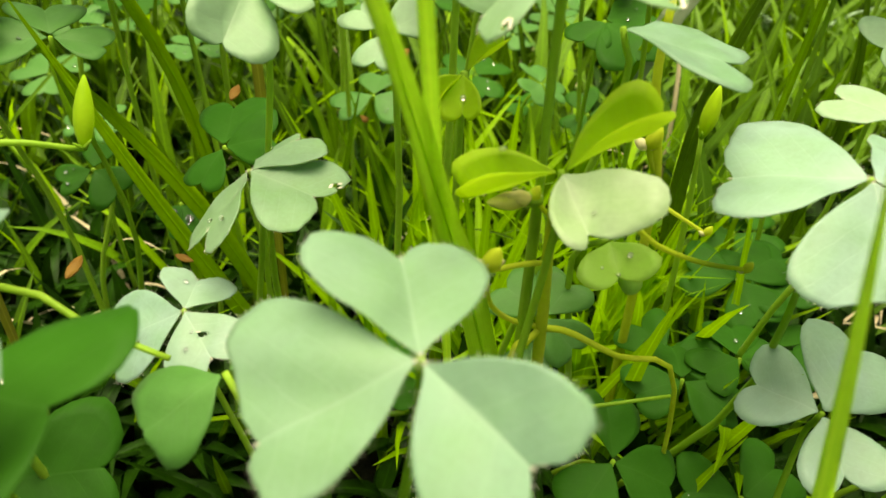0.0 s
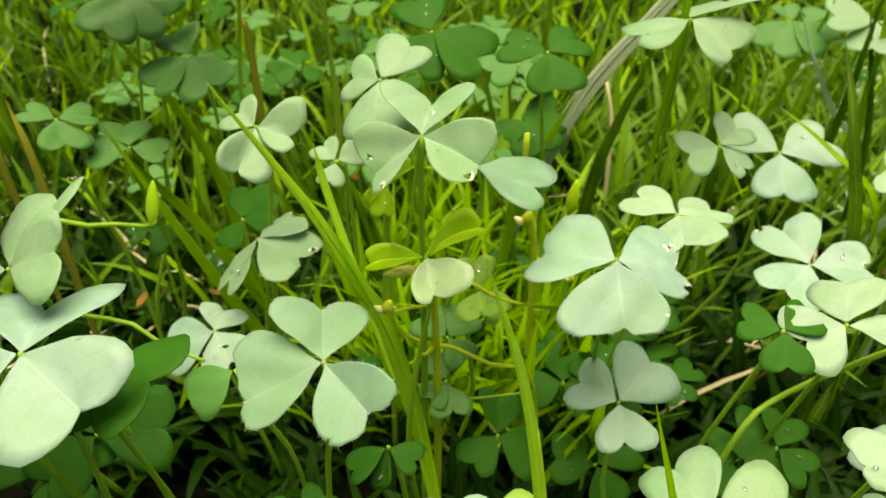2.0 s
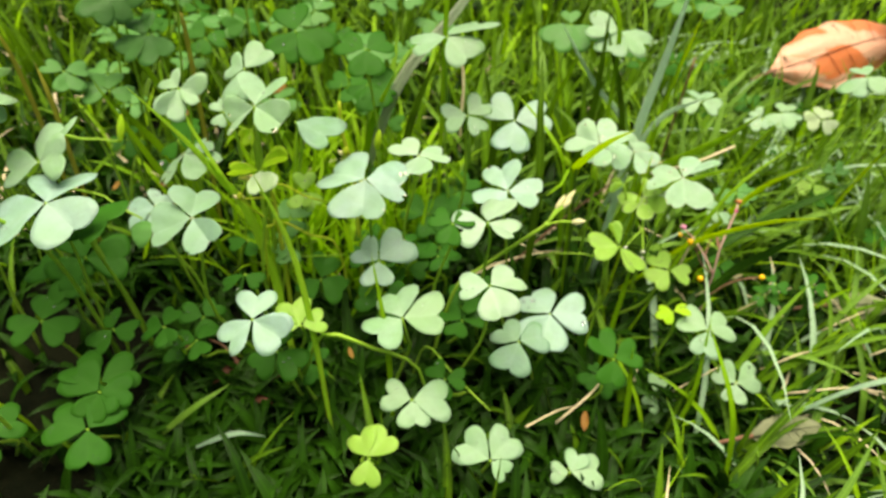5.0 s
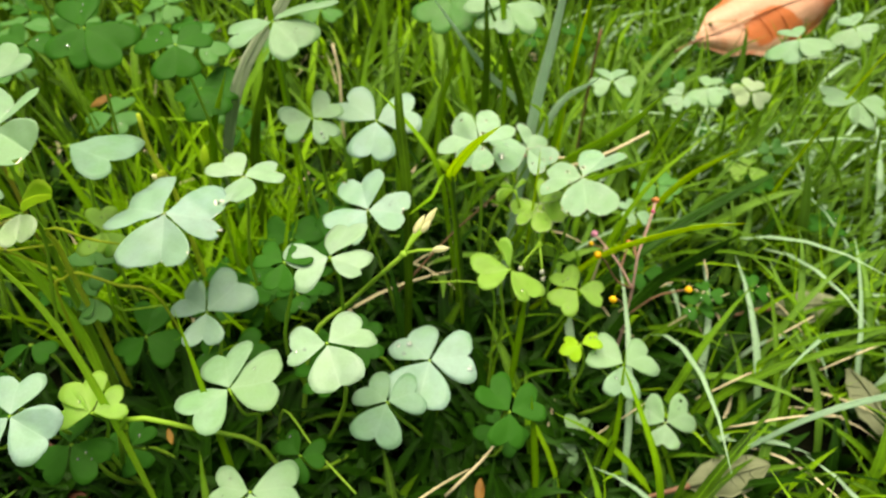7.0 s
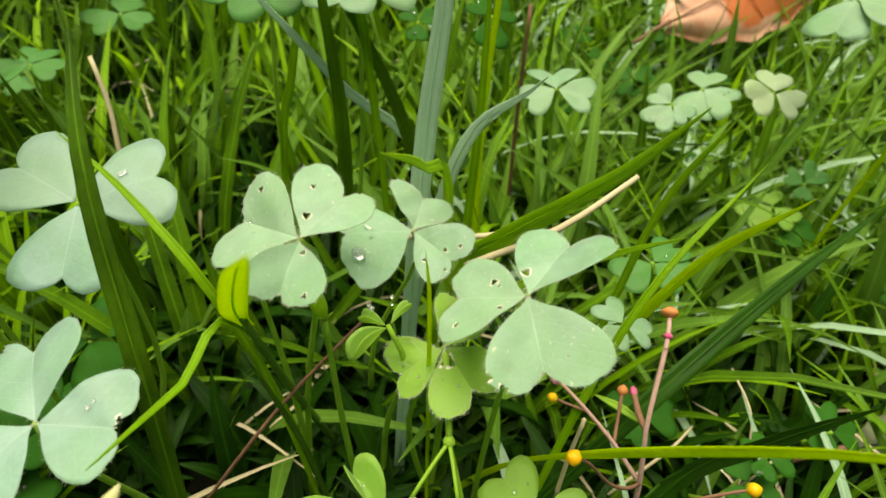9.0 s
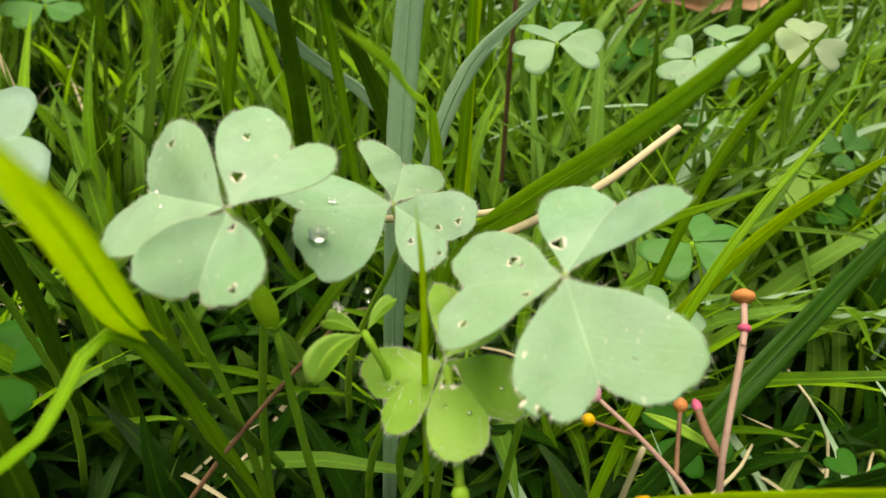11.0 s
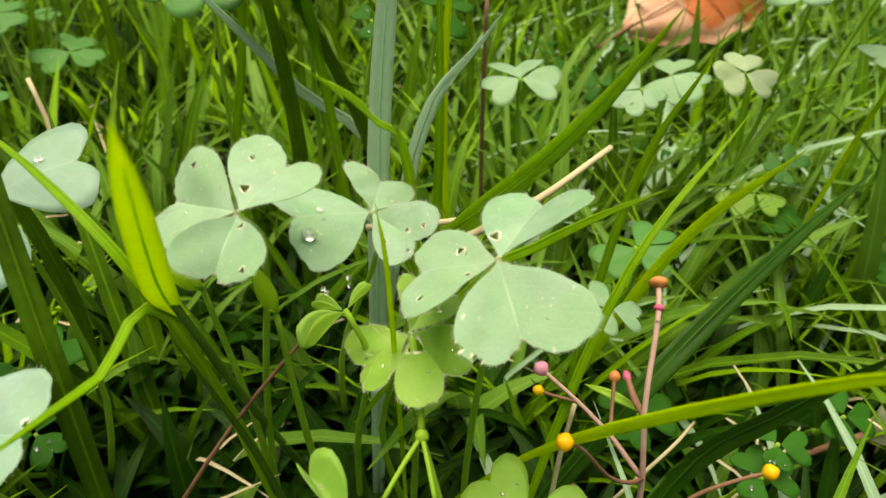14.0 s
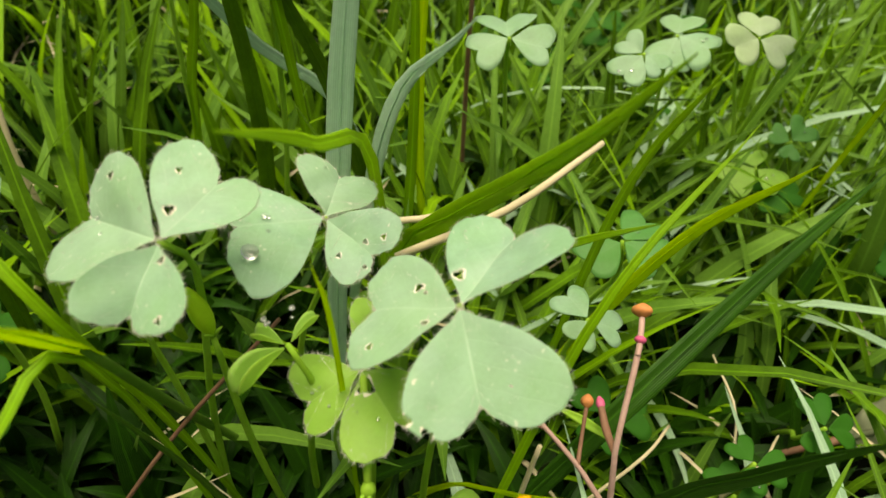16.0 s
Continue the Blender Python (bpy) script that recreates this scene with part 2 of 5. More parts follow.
def dead_leaf_material():
    """A fallen leaf: pinkish tan with orange-brown patches and dark specks."""
    mt, bsdf, coord = blank("fallen leaf")
    big = noise_of(mt, coord.outputs["Object"], 30.0, 2.0, 0.4)
    fine = noise_of(mt, coord.outputs["Object"], 500.0, 4.0)
    speck = noise_of(mt, coord.outputs["Object"], 140.0, 2.0)
    base = mix(mt, ramp(mt, big, 0.49, 0.52), (0.56, 0.33, 0.21, 1), (0.48, 0.13, 0.03, 1))
    split = mt.node_tree.nodes.new("ShaderNodeSeparateXYZ")
    link(mt, coord.outputs["Object"], split.inputs[0])
    base = mix(mt, ramp(mt, calc(mt, "ADD", split.outputs[0], calc(mt, "MULTIPLY", fine, 0.02)), 0.022, 0.045, 0.0, 0.85), base, (0.15, 0.05, 0.02, 1))
    base = mix(mt, ramp(mt, fine, 0.4, 0.7, 0, 0.35), base, (0.42, 0.2, 0.09, 1))
    base = mix(mt, ramp(mt, speck, 0.68, 0.73, 0, 0.85), base, (0.05, 0.025, 0.015, 1))
    link(mt, base, bsdf.inputs["Base Color"])
    bsdf.inputs["Roughness"].default_value = 0.5
    bump(mt, bsdf, fine, 0.0004, 0.5)
    return mt


def dew_material():
    mt, bsdf, coord = blank("dew")
    bsdf.inputs["Base Color"].default_value = (1, 1, 1, 1)
    bsdf.inputs["Roughness"].default_value = 0.0
    bsdf.inputs["IOR"].default_value = 1.33
    bsdf.inputs["Transmission Weight"].default_value = 0.92
    return mt


FALLEN = dead_leaf_material()
DEW = dew_material()


# ---- mesh helpers ----
def mesh_of(name, verts, faces, material, uvs=None, smooth=True):
    me = bpy.data.meshes.new(name)
    me.from_pydata([tuple(v) for v in verts], [], faces)
    if uvs is not None:
        layer = me.uv_layers.new(name="UVMap")
        flat = np.array([uvs[i] for f in faces for i in f], dtype=np.float32)
        layer.data.foreach_set("uv", flat.ravel())
    if smooth:
        me.polygons.foreach_set("use_smooth", np.ones(len(me.polygons), dtype=bool))
    me.materials.append(material)
    me.update()
    return me


def part(name, me, parent, label="", at=(0, 0, 0)):
    ob = new(name, me)
    ob.parent = parent
    ob.location = at
    return tagged(ob, label)


def root(name, at, label, category, group=""):
    ob = new(name)
    ob.location = at
    ob.empty_display_size = 0.005
    return tagged(ob, label, category, group)


def spline(points, n):
    """n + 1 points on a smooth curve through the given ones."""
    p = [Vector(q) for q in points]
    p = [p[0] * 2 - p[1]] + p + [p[-1] * 2 - p[-2]]
    out = []
    spans = len(p) - 3
    for k in range(n + 1):
        s = min(k / n * spans, spans - 1e-6)
        i = int(s)
        f = s - i
        a, b, c, d = p[i:i + 4]
        out.append(0.5 * ((2 * b) + (c - a) * f + (2 * a - 5 * b + 4 * c - d) * f * f + (3 * b - a - 3 * c + d) * f ** 3))
    return out


def tube(points, radii, material, n=10, sides=6, name="stalk"):
    """A tapered round stalk along a smooth curve; radii at its start, (middle) and end."""
    path = spline(points, n)
    verts, faces = [], []
    side = Vector((1, 0, 0))
    for k, p in enumerate(path):
        ahead = (path[min(k + 1, n)] - path[max(k - 1, 0)]).normalized()
        side = (side - ahead * side.dot(ahead))
        side = side.normalized() if side.length > 1e-6 else ahead.orthogonal().normalized()
        up = ahead.cross(side)
        r = float(np.interp(k / n, np.linspace(0, 1, len(radii)), radii))
        for j in range(sides):
            a = 2 * math.pi * j / sides
            verts.append(p + (side * math.cos(a) + up * math.sin(a)) * r)
    for k in range(n):
        for j in range(sides):
            a, b = k * sides + j, k * sides + (j + 1) % sides
            faces.append((a, b, b + sides, a + sides))
    faces.append(tuple(range(sides))[::-1])
    faces.append(tuple(range(n * sides, (n + 1) * sides)))
    return mesh_of(name, verts, faces, material)


HALF = [(0, 0.02), (0.09, 0.11), (0.26, 0.32), (0.48, 0.53), (0.74, 0.67), (0.98, 0.68), (1.14, 0.54), (1.17, 0.31), (1.08, 0.12), (0.94, 0.0)]


def leaflet_mesh(frame3, length, broad, fold, droop, rng, material, origin, holes=(), fine=1, skew=0.0, cleft=0.0):
    """A heart-shaped leaflet: its stalk end at origin, frame3 = (along, across, normal). holes: (u, v, radius) as shares of its length.
    skew: how much broader its one half is; cleft: how much deeper its notch is."""
    along, across, normal = frame3
    rows, half = 14 * fine, 4 * fine
    edge = spline([(x, y, 0) for x, y in HALF[:-2]] + [(1.08 - 0.45 * cleft, 0.12, 0), (0.94 - cleft, 0, 0)], rows)
    ph = [rng.uniform(0, 6.28) for _ in range(4)]
    top, uvs = [], []
    for k in range(rows + 1):
        s = k / rows
        mid = s * (0.94 - cleft)
        for j in range(-half, half + 1):
            w = abs(j) / half
            x = mid + (edge[k].x - mid) * w
            y = edge[k].y * w * broad * (1 + skew if j >= 0 else skew - 1)
            rag = 1 + (0.014 * math.sin(11 * s + ph[0] + 2 * (j > 0)) + 0.010 * math.sin(29 * s + ph[1]) + 0.006 * math.sin(67 * s + ph[2])) * w ** 3
            x, y = x * rag, y * rag
            z = abs(y) * math.tan(fold) - droop * x * x - 0.18 * y * y
            z += 0.018 * math.sin(5 * x + ph[1]) * math.sin(6 * y + ph[2]) + 0.012 * math.sin(9 * y + 7 * x + ph[3])
            top.append((x, y, z))
            uvs.append((x / 1.2, 0.5 + y / 1.6))
    w = 2 * half + 1
    keep, scarred = [], []
    for k in range(rows):
        for j in range(w - 1):
            ids = (k * w + j, (k + 1) * w + j, (k + 1) * w + j + 1, k * w + j + 1)
            cx = sum(top[i][0] for i in ids) / 4
            cy = sum(top[i][1] for i in ids) / 4
            gap = min((((cx - a) ** 2 + (cy - b) ** 2) ** 0.5 / abs(r * 0.7) + 0.22 * math.sin(3 * math.atan2(cy - b, cx - a) + a * 40) + (1 if r < 0 else 0) for a, b, r in holes), default=9)
            if gap > 1:
                keep.append(ids)
                scarred.append(1 if gap < 1.22 + 0.3 * math.sin(9 * math.atan2(cy, cx) + 31 * cx) else 0)
    n = len(top)
    thick = 0.00016 / length
    low = [(x, y, z - thick) for x, y, z in top]
    count = {}
    for f in keep:
        for a, b in zip(f, f[1:] + f[:1]):
            count[(a, b)] = 1
    faces = list(keep) + [tuple(i + n for i in f[::-1]) for f in keep]
    for a, b in count:
        if (b, a) not in count:
            faces.append((b, a, a + n, b + n))
    place = [origin + (along * x + across * y + normal * z) * length for x, y, z in top + low]
    me = mesh_of("leaflet", place, faces, material, uvs + uvs)
    if any(scarred):
        me.materials.append(SCAR)
        me.polygons.foreach_set("material_index", np.array(scarred + scarred + [0] * (len(faces) - 2 * len(scarred)), dtype=np.int32))
    return me


def edge_hairs(me, normal, rng):
    """Short hairs that stand out from a leaflet's outline."""
    middle = sum((v.co for v in me.vertices), Vector()) / len(me.vertices)
    rim = [e for e in me.edges if abs((me.vertices[e.vertices[0]].co - me.vertices[e.vertices[1]].co).length - 0.00016) < 2e-6]
    verts, faces = [], []
    for e in rim:
        for _ in range(2):
            if rng.random() < 0.45:
                continue
            p = me.vertices[e.vertices[0]].co
            out = ((p - middle).normalized() + normal * rng.uniform(-0.5, 0.5) + Vector((rng.uniform(-0.5, 0.5), rng.uniform(-0.5, 0.5), rng.uniform(-0.3, 0.3)))).normalized()
            side = out.cross(normal).normalized() * 0.000022
            tip = p + out * rng.uniform(0.0003, 0.0008)
            k = len(verts)
            verts += [p - side, p + side, p + normal * 0.00003, tip]
            faces += [(k, k + 1, k + 3), (k + 1, k + 2, k + 3), (k + 2, k, k + 3)]
    return mesh_of("hairs", verts, faces, FLUFF, None, False)


def leaf_axes(lean, towards):
    """The plane of a leaf that leans by some degrees, its face turned towards a bearing."""
    ax = Vector((-math.sin(radians(towards)), math.cos(radians(towards)), 0))
    return Matrix.Rotation(radians(lean), 3, ax)


LOOKS = {
    "g": (GREEN, "soft green three-part wood sorrel leaf on a thin stalk"),
    "a": (MOTTLED, "soft mottled green wood sorrel leaf, slightly bitten"),
    "p": (PALE, "pale blue-green heart-lobed wood sorrel leaf"),
    "c": (CHEWED, "pale sorrel leaf with small insect holes and scars"),
    "d": (DEEP_SHADED, "deep green wood sorrel leaf, shade partly in its colour"),
    "m": (MEADOW, "mid-green wood sorrel leaf among the grass"),
    "w": (CREAMY, "pale cream-green wood sorrel leaf"),
    "s": (SILVER, "silvery pale green wood sorrel leaf"),
    "l": (LIMELEAF, "lime-green wood sorrel leaf with thin leaflets"),
    "y": (YOUNG, "yellow-green young wood sorrel leaf, partly folded"),
}


PLACED = []


def sorrel_leaf(x, y, z, lean, towards, leaflets, look_key, fold=9.0, seed=0, holes=None, foot=None, fine=1, broad=1.0, rolls=(0, 0, 0), stout=0.0):
    """One compound leaf: three leaflets (bearing in the leaf's plane, length in mm and, where known, lift, tilt, fold, breadth, skew and cleft) round the top of a stalk that stands on the ground."""
    material, label = LOOKS[look_key[0]]
    rng = random.Random(seed)
    turn = leaf_axes(lean, towards)
    centre = Vector((x, y, z))
    if foot is None:
        foot = (x + rng.uniform(-0.018, 0.018), y + rng.uniform(0.004, 0.03))
    base = Vector((foot[0], foot[1], 0.0))
    thing = root("sorrel_leaf", base, label, "leaf", "wood sorrel leaves")
    normal = turn @ Vector((0, 0, 1))
    spots = []
    PLACED.append(spots)
    for k, (bearing, mm, *shape) in enumerate(leaflets):
        a = radians(bearing)
        along = turn @ Vector((math.cos(a), math.sin(a), 0))
        up = normal
        if shape:
            lift, tilt, bend, wide, skew, cleft = shape
            lift = radians(lift)
            along, up = along * math.cos(lift) + normal * math.sin(lift), normal * math.cos(lift) - along * math.sin(lift)
            bend, droop = radians(bend), 0.06
        else:
            tilt = rolls[k] + rng.uniform(-9, 9)
            bend, droop = radians((fold[k] if isinstance(fold, tuple) else fold) + rng.uniform(-5, 6)), rng.uniform(0.02, 0.12)
            wide, skew, cleft = rng.uniform(0.98, 1.12) * broad, rng.uniform(-0.08, 0.08), rng.uniform(-0.06, 0.04)
        across = up.cross(along)
        roll = Matrix.Rotation(radians(tilt), 3, along)
        tip = mm / 1000
        spots.append((centre + along * 0.0006, along, roll @ across, roll @ up, tip, bend, droop))
        me = leaflet_mesh((along, roll @ across, roll @ up), tip, wide, bend, droop, rng, LOOKS[look_key[k]][0] if len(look_key) > 1 else material, centre - base + along * 0.0006, (holes or {}).get(k, ()), fine, skew, cleft)
        blade = part("leaflet", me, thing)
        if fine > 1:
            part("hairs", edge_hairs(me, roll @ up, rng), blade, "fine white hairs along the edge")
    top = centre - base
    mid = Vector((top.x * 0.75 + rng.uniform(-0.006, 0.006), top.y * 0.6 + rng.uniform(-0.006, 0.006), top.z * 0.5))
    near = top - normal * min(0.012, z * 0.3)
    if stout:
        mid, near = Vector((top.x * 0.5, top.y * 0.5, top.z * 0.6)), top - Vector((0, 0, 0.012))
    part("petiole", tube([(0, 0, -0.003), mid, near, top], (0.0008, stout or 0.0006, stout or 0.00045), STALK, 10, 6, "petiole"), thing, "thin green stalk")
    return thing


def blade_mesh(points, width, material, n=12, keel=0.22, twist=0.0, face=None, name="grass_blade"):
    """A grass blade: a ribbon with a keel, tapering to a point, along a smooth curve. width in metres at its widest."""
    path = spline(points, n)
    verts, faces, uvs = [], [], []
    for k, p in enumerate(path):
        s = k / n
        ahead = (path[min(k + 1, n)] - path[max(k - 1, 0)]).normalized()
        flat = ahead.cross(Vector(face) if face else Vector((0, 0, 1)))
        flat = flat.normalized() if flat.length > 1e-4 else ahead.orthogonal().normalized()
        flat = Matrix.Rotation(radians(twist * s), 3, ahead) @ flat
        up = flat.cross(ahead)
        w = width * 0.5 * min(1, 0.55 + 1.2 * s) * max(0.02, 1 - s ** 3.2)
        for c, dz in ((-1, 0), (-0.5, -0.5), (0, -1), (0.5, -0.5), (1, 0)):
            verts.append(p + flat * w * c + up * w * keel * dz)
            uvs.append((s, 0.5 + c * 0.5))
    m = len(verts)
    for k in range(n + 1):
        for j in range(5):
            p = verts[k * 5 + j]
            verts.append(p + Vector((0, 0, -0.00018)))
            uvs.append(uvs[k * 5 + j])
    for k in range(n):
        for j in range(4):
            a = k * 5 + j
            faces.append((a, a + 1, a + 6, a + 5))
            faces.append((a + m, a + 5 + m, a + 6 + m, a + 1 + m))
        for a, d in ((k * 5, 1), (k * 5 + 4, -1)):
            f = (a, a + 5, a + 5 + m, a + m)
            faces.append(f if d > 0 else f[::-1])
    return mesh_of(name, verts, faces, material, uvs)


def grass_blade(points, mm, material=None, label="bright green grass blade arching over the lawn", keel=0.22, twist=0.0, face=(0, -0.75, 0.65)):
    """A single blade that can be told apart, from its foot to its tip."""
    foot = Vector(points[0])
    me = blade_mesh([Vector(p) - foot for p in points], mm / 1000, material or GRASS, 14, keel, twist, face)
    ob = new("grass_blade", me)
    ob.location = foot
    if mm >= 3:
        rib = spline([Vector(p) - foot for p in points], 14)[:13]
        up = Vector(face) * (mm * 0.00003)
        part("midrib", tube([q - up * (1.6 * keel * 5) for q in rib[::3]], (mm * 0.00006, mm * 0.00005, mm * 0.00002), material or GRASS, 12, 5, "midrib"), ob, "raised midrib")
    return tagged(ob, label, "grass blade", "single grass blades")


# ---- ground ----
def ground_sheet():
    n = 130
    s = np.linspace(-1, 1, n)
    coord = np.sign(s) * (np.abs(s) * 0.9 + (np.exp(np.abs(s) ** 4 * 6.4) - 1) * 0.5)
    verts, faces = [], []
    for b in coord:
        for a in coord:
            x, y = a + 0.1, b + 0.2
            near = max(0.0, 1 - (abs(a) + abs(b)) / 4)
            z = near * (0.006 * noise.noise((x * 14, y * 14, 0)) + 0.003 * noise.noise((x * 55, y * 55, 3)))
            verts.append((x, y, z - 0.004))
    for j in range(n - 1):
        for i in range(n - 1):
            a = j * n + i
            faces.append((a, a + 1, a + n + 1, a + n))
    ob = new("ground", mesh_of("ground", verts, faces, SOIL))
    return tagged(ob, "dark soil under the lawn, shade put into its colour", "ground", kind="structure")


ground_sheet()


# ---- the lawn ----
def lawn(name, count, area, length, width, lean, seed, material, label, wind=None, segments=6, density=None):
    """Many blades in one mesh. area: x0, x1, y0, y1; length, width and lean (degrees) are ranges; wind: a bearing that most blades follow."""
    rng = np.random.default_rng(seed)
    x = rng.uniform(area[0], area[1], count)
    y = rng.uniform(area[2], area[3], count)
    if density is not None:
        keep = rng.uniform(0, 1, count) < density(x, y)
        x, y = x[keep], y[keep]
    n = len(x)
    ln = rng.uniform(length[0], length[1], n) * rng.uniform(0.6, 1.0, n)
    wd = rng.uniform(width[0], width[1], n)
    brg = rng.uniform(0, 2 * np.pi, n) if wind is None else rng.normal(np.radians(wind[0]), np.radians(wind[1]), n)
    a0 = np.radians(rng.uniform(lean[0], lean[1], n) * 0.35)
    a1 = np.radians(rng.uniform(lean[0], lean[1], n) * 1.35)
    side = rng.uniform(-0.5, 0.5, n)
    px, py, pz = x.copy(), y.copy(), np.full(n, -0.003)
    verts = np.empty((n, segments + 1, 3, 3), dtype=np.float32)
    uv = np.empty((n, segments + 1, 3, 2), dtype=np.float32)
    step = ln / segments
    for k in range(segments + 1):
        s = k / segments
        b = brg + side * s
        w = wd * 0.5 * min(1, 0.6 + s) * max(0.03, 1 - s ** 2.6)
        fx, fy = -np.sin(b), np.cos(b)
        ang = a0 + (a1 - a0) * s
        for c, d in ((0, -1), (1, 0), (2, 1)):
            verts[:, k, c, 0] = px + fx * w * d
            verts[:, k, c, 1] = py + fy * w * d
            verts[:, k, c, 2] = pz + (w * 0.3 if d else 0)
            uv[:, k, c] = (s, 0.5 + 0.5 * d)
        px = px + np.cos(b) * np.sin(ang) * step
        py = py + np.sin(b) * np.sin(ang) * step
        pz = np.maximum(pz + np.cos(ang) * step, 0.002)
    per = (segments + 1) * 3
    quad = np.array([(k * 3 + c, k * 3 + c + 1, k * 3 + c + 4, k * 3 + c + 3) for k in range(segments) for c in range(2)])
    faces = (quad[None] + (np.arange(n) * per)[:, None, None]).reshape(-1, 4)
    me = bpy.data.meshes.new(name)
    me.vertices.add(n * per)
    me.vertices.foreach_set("co", verts.ravel())
    me.loops.add(faces.size)
    me.loops.foreach_set("vertex_index", faces.ravel().astype(np.int32))
    me.polygons.add(len(faces))
    me.polygons.foreach_set("loop_start", np.arange(0, faces.size, 4, dtype=np.int32))
    me.polygons.foreach_set("use_smooth", np.ones(len(faces), dtype=bool))
    layer = me.uv_layers.new(name="UVMap")
    layer.data.foreach_set("uv", uv.reshape(-1, 2)[faces.ravel()].ravel())
    me.update()
    me.validate()
    me.materials.append(material)
    return tagged(new(name, me), label, "grass", kind="stuff")


# Grass is thinned here: exposed near-black soil stands in for shade.
def shade_corner(x, y):
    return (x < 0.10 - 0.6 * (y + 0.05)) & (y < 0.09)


def under_sorrel(x, y):
    return np.where(shade_corner(x, y), 0.06, np.where((x > 0.07) & (x < 0.15) & (y > 0.09) & (y < 0.19), 0.1, np.where((x < 0.2) & (y < 0.14), 0.22, np.where((x > 0.06) & (x < 0.32) & (y < 0.3), 0.55, 1.0))))


def thinned_for_shade(x, y):
    return np.where(shade_corner(x, y), 0.08, np.where((x < 0.2) & (y < 0.12), 0.55, 1.0))


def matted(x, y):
    return np.where(shade_corner(x, y), 0.12, 1.0)


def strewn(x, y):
    return np.where(shade_corner(x, y) | ((x < 0.18) & (y < 0.12)), 0.08, 1.0)


def outside(x, y):
    inner = (x > -0.5) & (x < 0.62) & (y > -0.14) & (y < 0.5)
    ahead = (x > -1.0) & (x < 1.3) & (y > 0.24) & (y < 1.5)
    return np.where(inner | ahead, 0.0, 1.0)


def bare_corner(x, y):
    return np.where((x < 0.29) & (y < 0.14), 0.2, 1.0)


def bare_front(x, y):
    return np.where(((x < 0.2) & (y < 0.10)) | ((x > 0.03) & (x < 0.17) & (y < 0.3)), 0.15, 1.0)


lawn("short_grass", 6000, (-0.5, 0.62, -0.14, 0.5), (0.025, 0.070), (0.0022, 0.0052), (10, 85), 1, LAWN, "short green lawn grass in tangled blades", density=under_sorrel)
lawn("deep_grass", 10000, (-0.5, 0.62, -0.14, 0.5), (0.02, 0.06), (0.0036, 0.0074), (20, 88), 5, LAWN_SHADED, "low lawn grass with the shade put into its colour", density=thinned_for_shade)
lawn("matted_grass", 5000, (-0.16, 0.26, -0.08, 0.22), (0.015, 0.04), (0.0035, 0.0060), (55, 90), 15, LAWN_SHADED, "flattened grass on the soil, shade put into its colour", density=matted)
lawn("corner_grass", 800, (-0.035, 0.06, -0.05, 0.08), (0.014, 0.045), (0.0030, 0.0060), (35, 88), 17, LAWN_SHADED, "short grass over the soil, darkened in colour for shade")
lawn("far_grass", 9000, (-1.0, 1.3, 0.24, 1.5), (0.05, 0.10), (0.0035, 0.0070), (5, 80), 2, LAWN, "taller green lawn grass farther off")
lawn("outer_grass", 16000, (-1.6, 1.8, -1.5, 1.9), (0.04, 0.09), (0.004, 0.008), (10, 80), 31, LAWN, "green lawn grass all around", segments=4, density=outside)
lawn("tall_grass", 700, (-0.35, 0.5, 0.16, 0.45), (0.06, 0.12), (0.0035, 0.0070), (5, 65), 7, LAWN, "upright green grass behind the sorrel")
# Sunlight on the far grass comes from the lighter blade colour.
lawn("sunlit_grass", 800, (-0.4, 0.6, 0.22, 0.75), (0.05, 0.11), (0.0025, 0.0055), (15, 80), 8, LAWN_BRIGHT, "yellow-green grass farther off, sunlight put into its colour")
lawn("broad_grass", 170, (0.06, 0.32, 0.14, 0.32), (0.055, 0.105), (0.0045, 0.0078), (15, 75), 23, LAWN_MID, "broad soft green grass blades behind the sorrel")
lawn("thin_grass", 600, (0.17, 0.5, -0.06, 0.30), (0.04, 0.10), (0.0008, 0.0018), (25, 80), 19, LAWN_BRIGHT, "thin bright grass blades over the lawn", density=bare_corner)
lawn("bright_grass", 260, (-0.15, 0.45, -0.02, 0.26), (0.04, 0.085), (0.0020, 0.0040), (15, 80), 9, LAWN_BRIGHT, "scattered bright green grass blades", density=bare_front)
# Backlit glow behind the sorrel, done with the lighter blade colour.
lawn("glowing_grass", 290, (-0.01, 0.075, 0.10, 0.20), (0.05, 0.095), (0.0022, 0.0046), (10, 70), 21, LAWN_BRIGHT, "bright green grass behind the sorrel, backlight put into its colour")
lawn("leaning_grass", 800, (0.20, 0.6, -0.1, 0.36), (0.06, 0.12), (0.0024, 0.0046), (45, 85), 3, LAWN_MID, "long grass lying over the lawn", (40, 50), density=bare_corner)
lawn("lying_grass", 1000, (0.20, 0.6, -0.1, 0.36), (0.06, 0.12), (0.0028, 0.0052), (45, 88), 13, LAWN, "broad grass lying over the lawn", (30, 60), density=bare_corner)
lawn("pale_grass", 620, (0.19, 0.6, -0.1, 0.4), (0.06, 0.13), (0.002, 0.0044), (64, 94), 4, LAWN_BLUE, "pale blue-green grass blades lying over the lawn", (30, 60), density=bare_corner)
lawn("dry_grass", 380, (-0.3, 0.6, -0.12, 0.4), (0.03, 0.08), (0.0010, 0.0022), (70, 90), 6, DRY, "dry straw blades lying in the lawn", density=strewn)


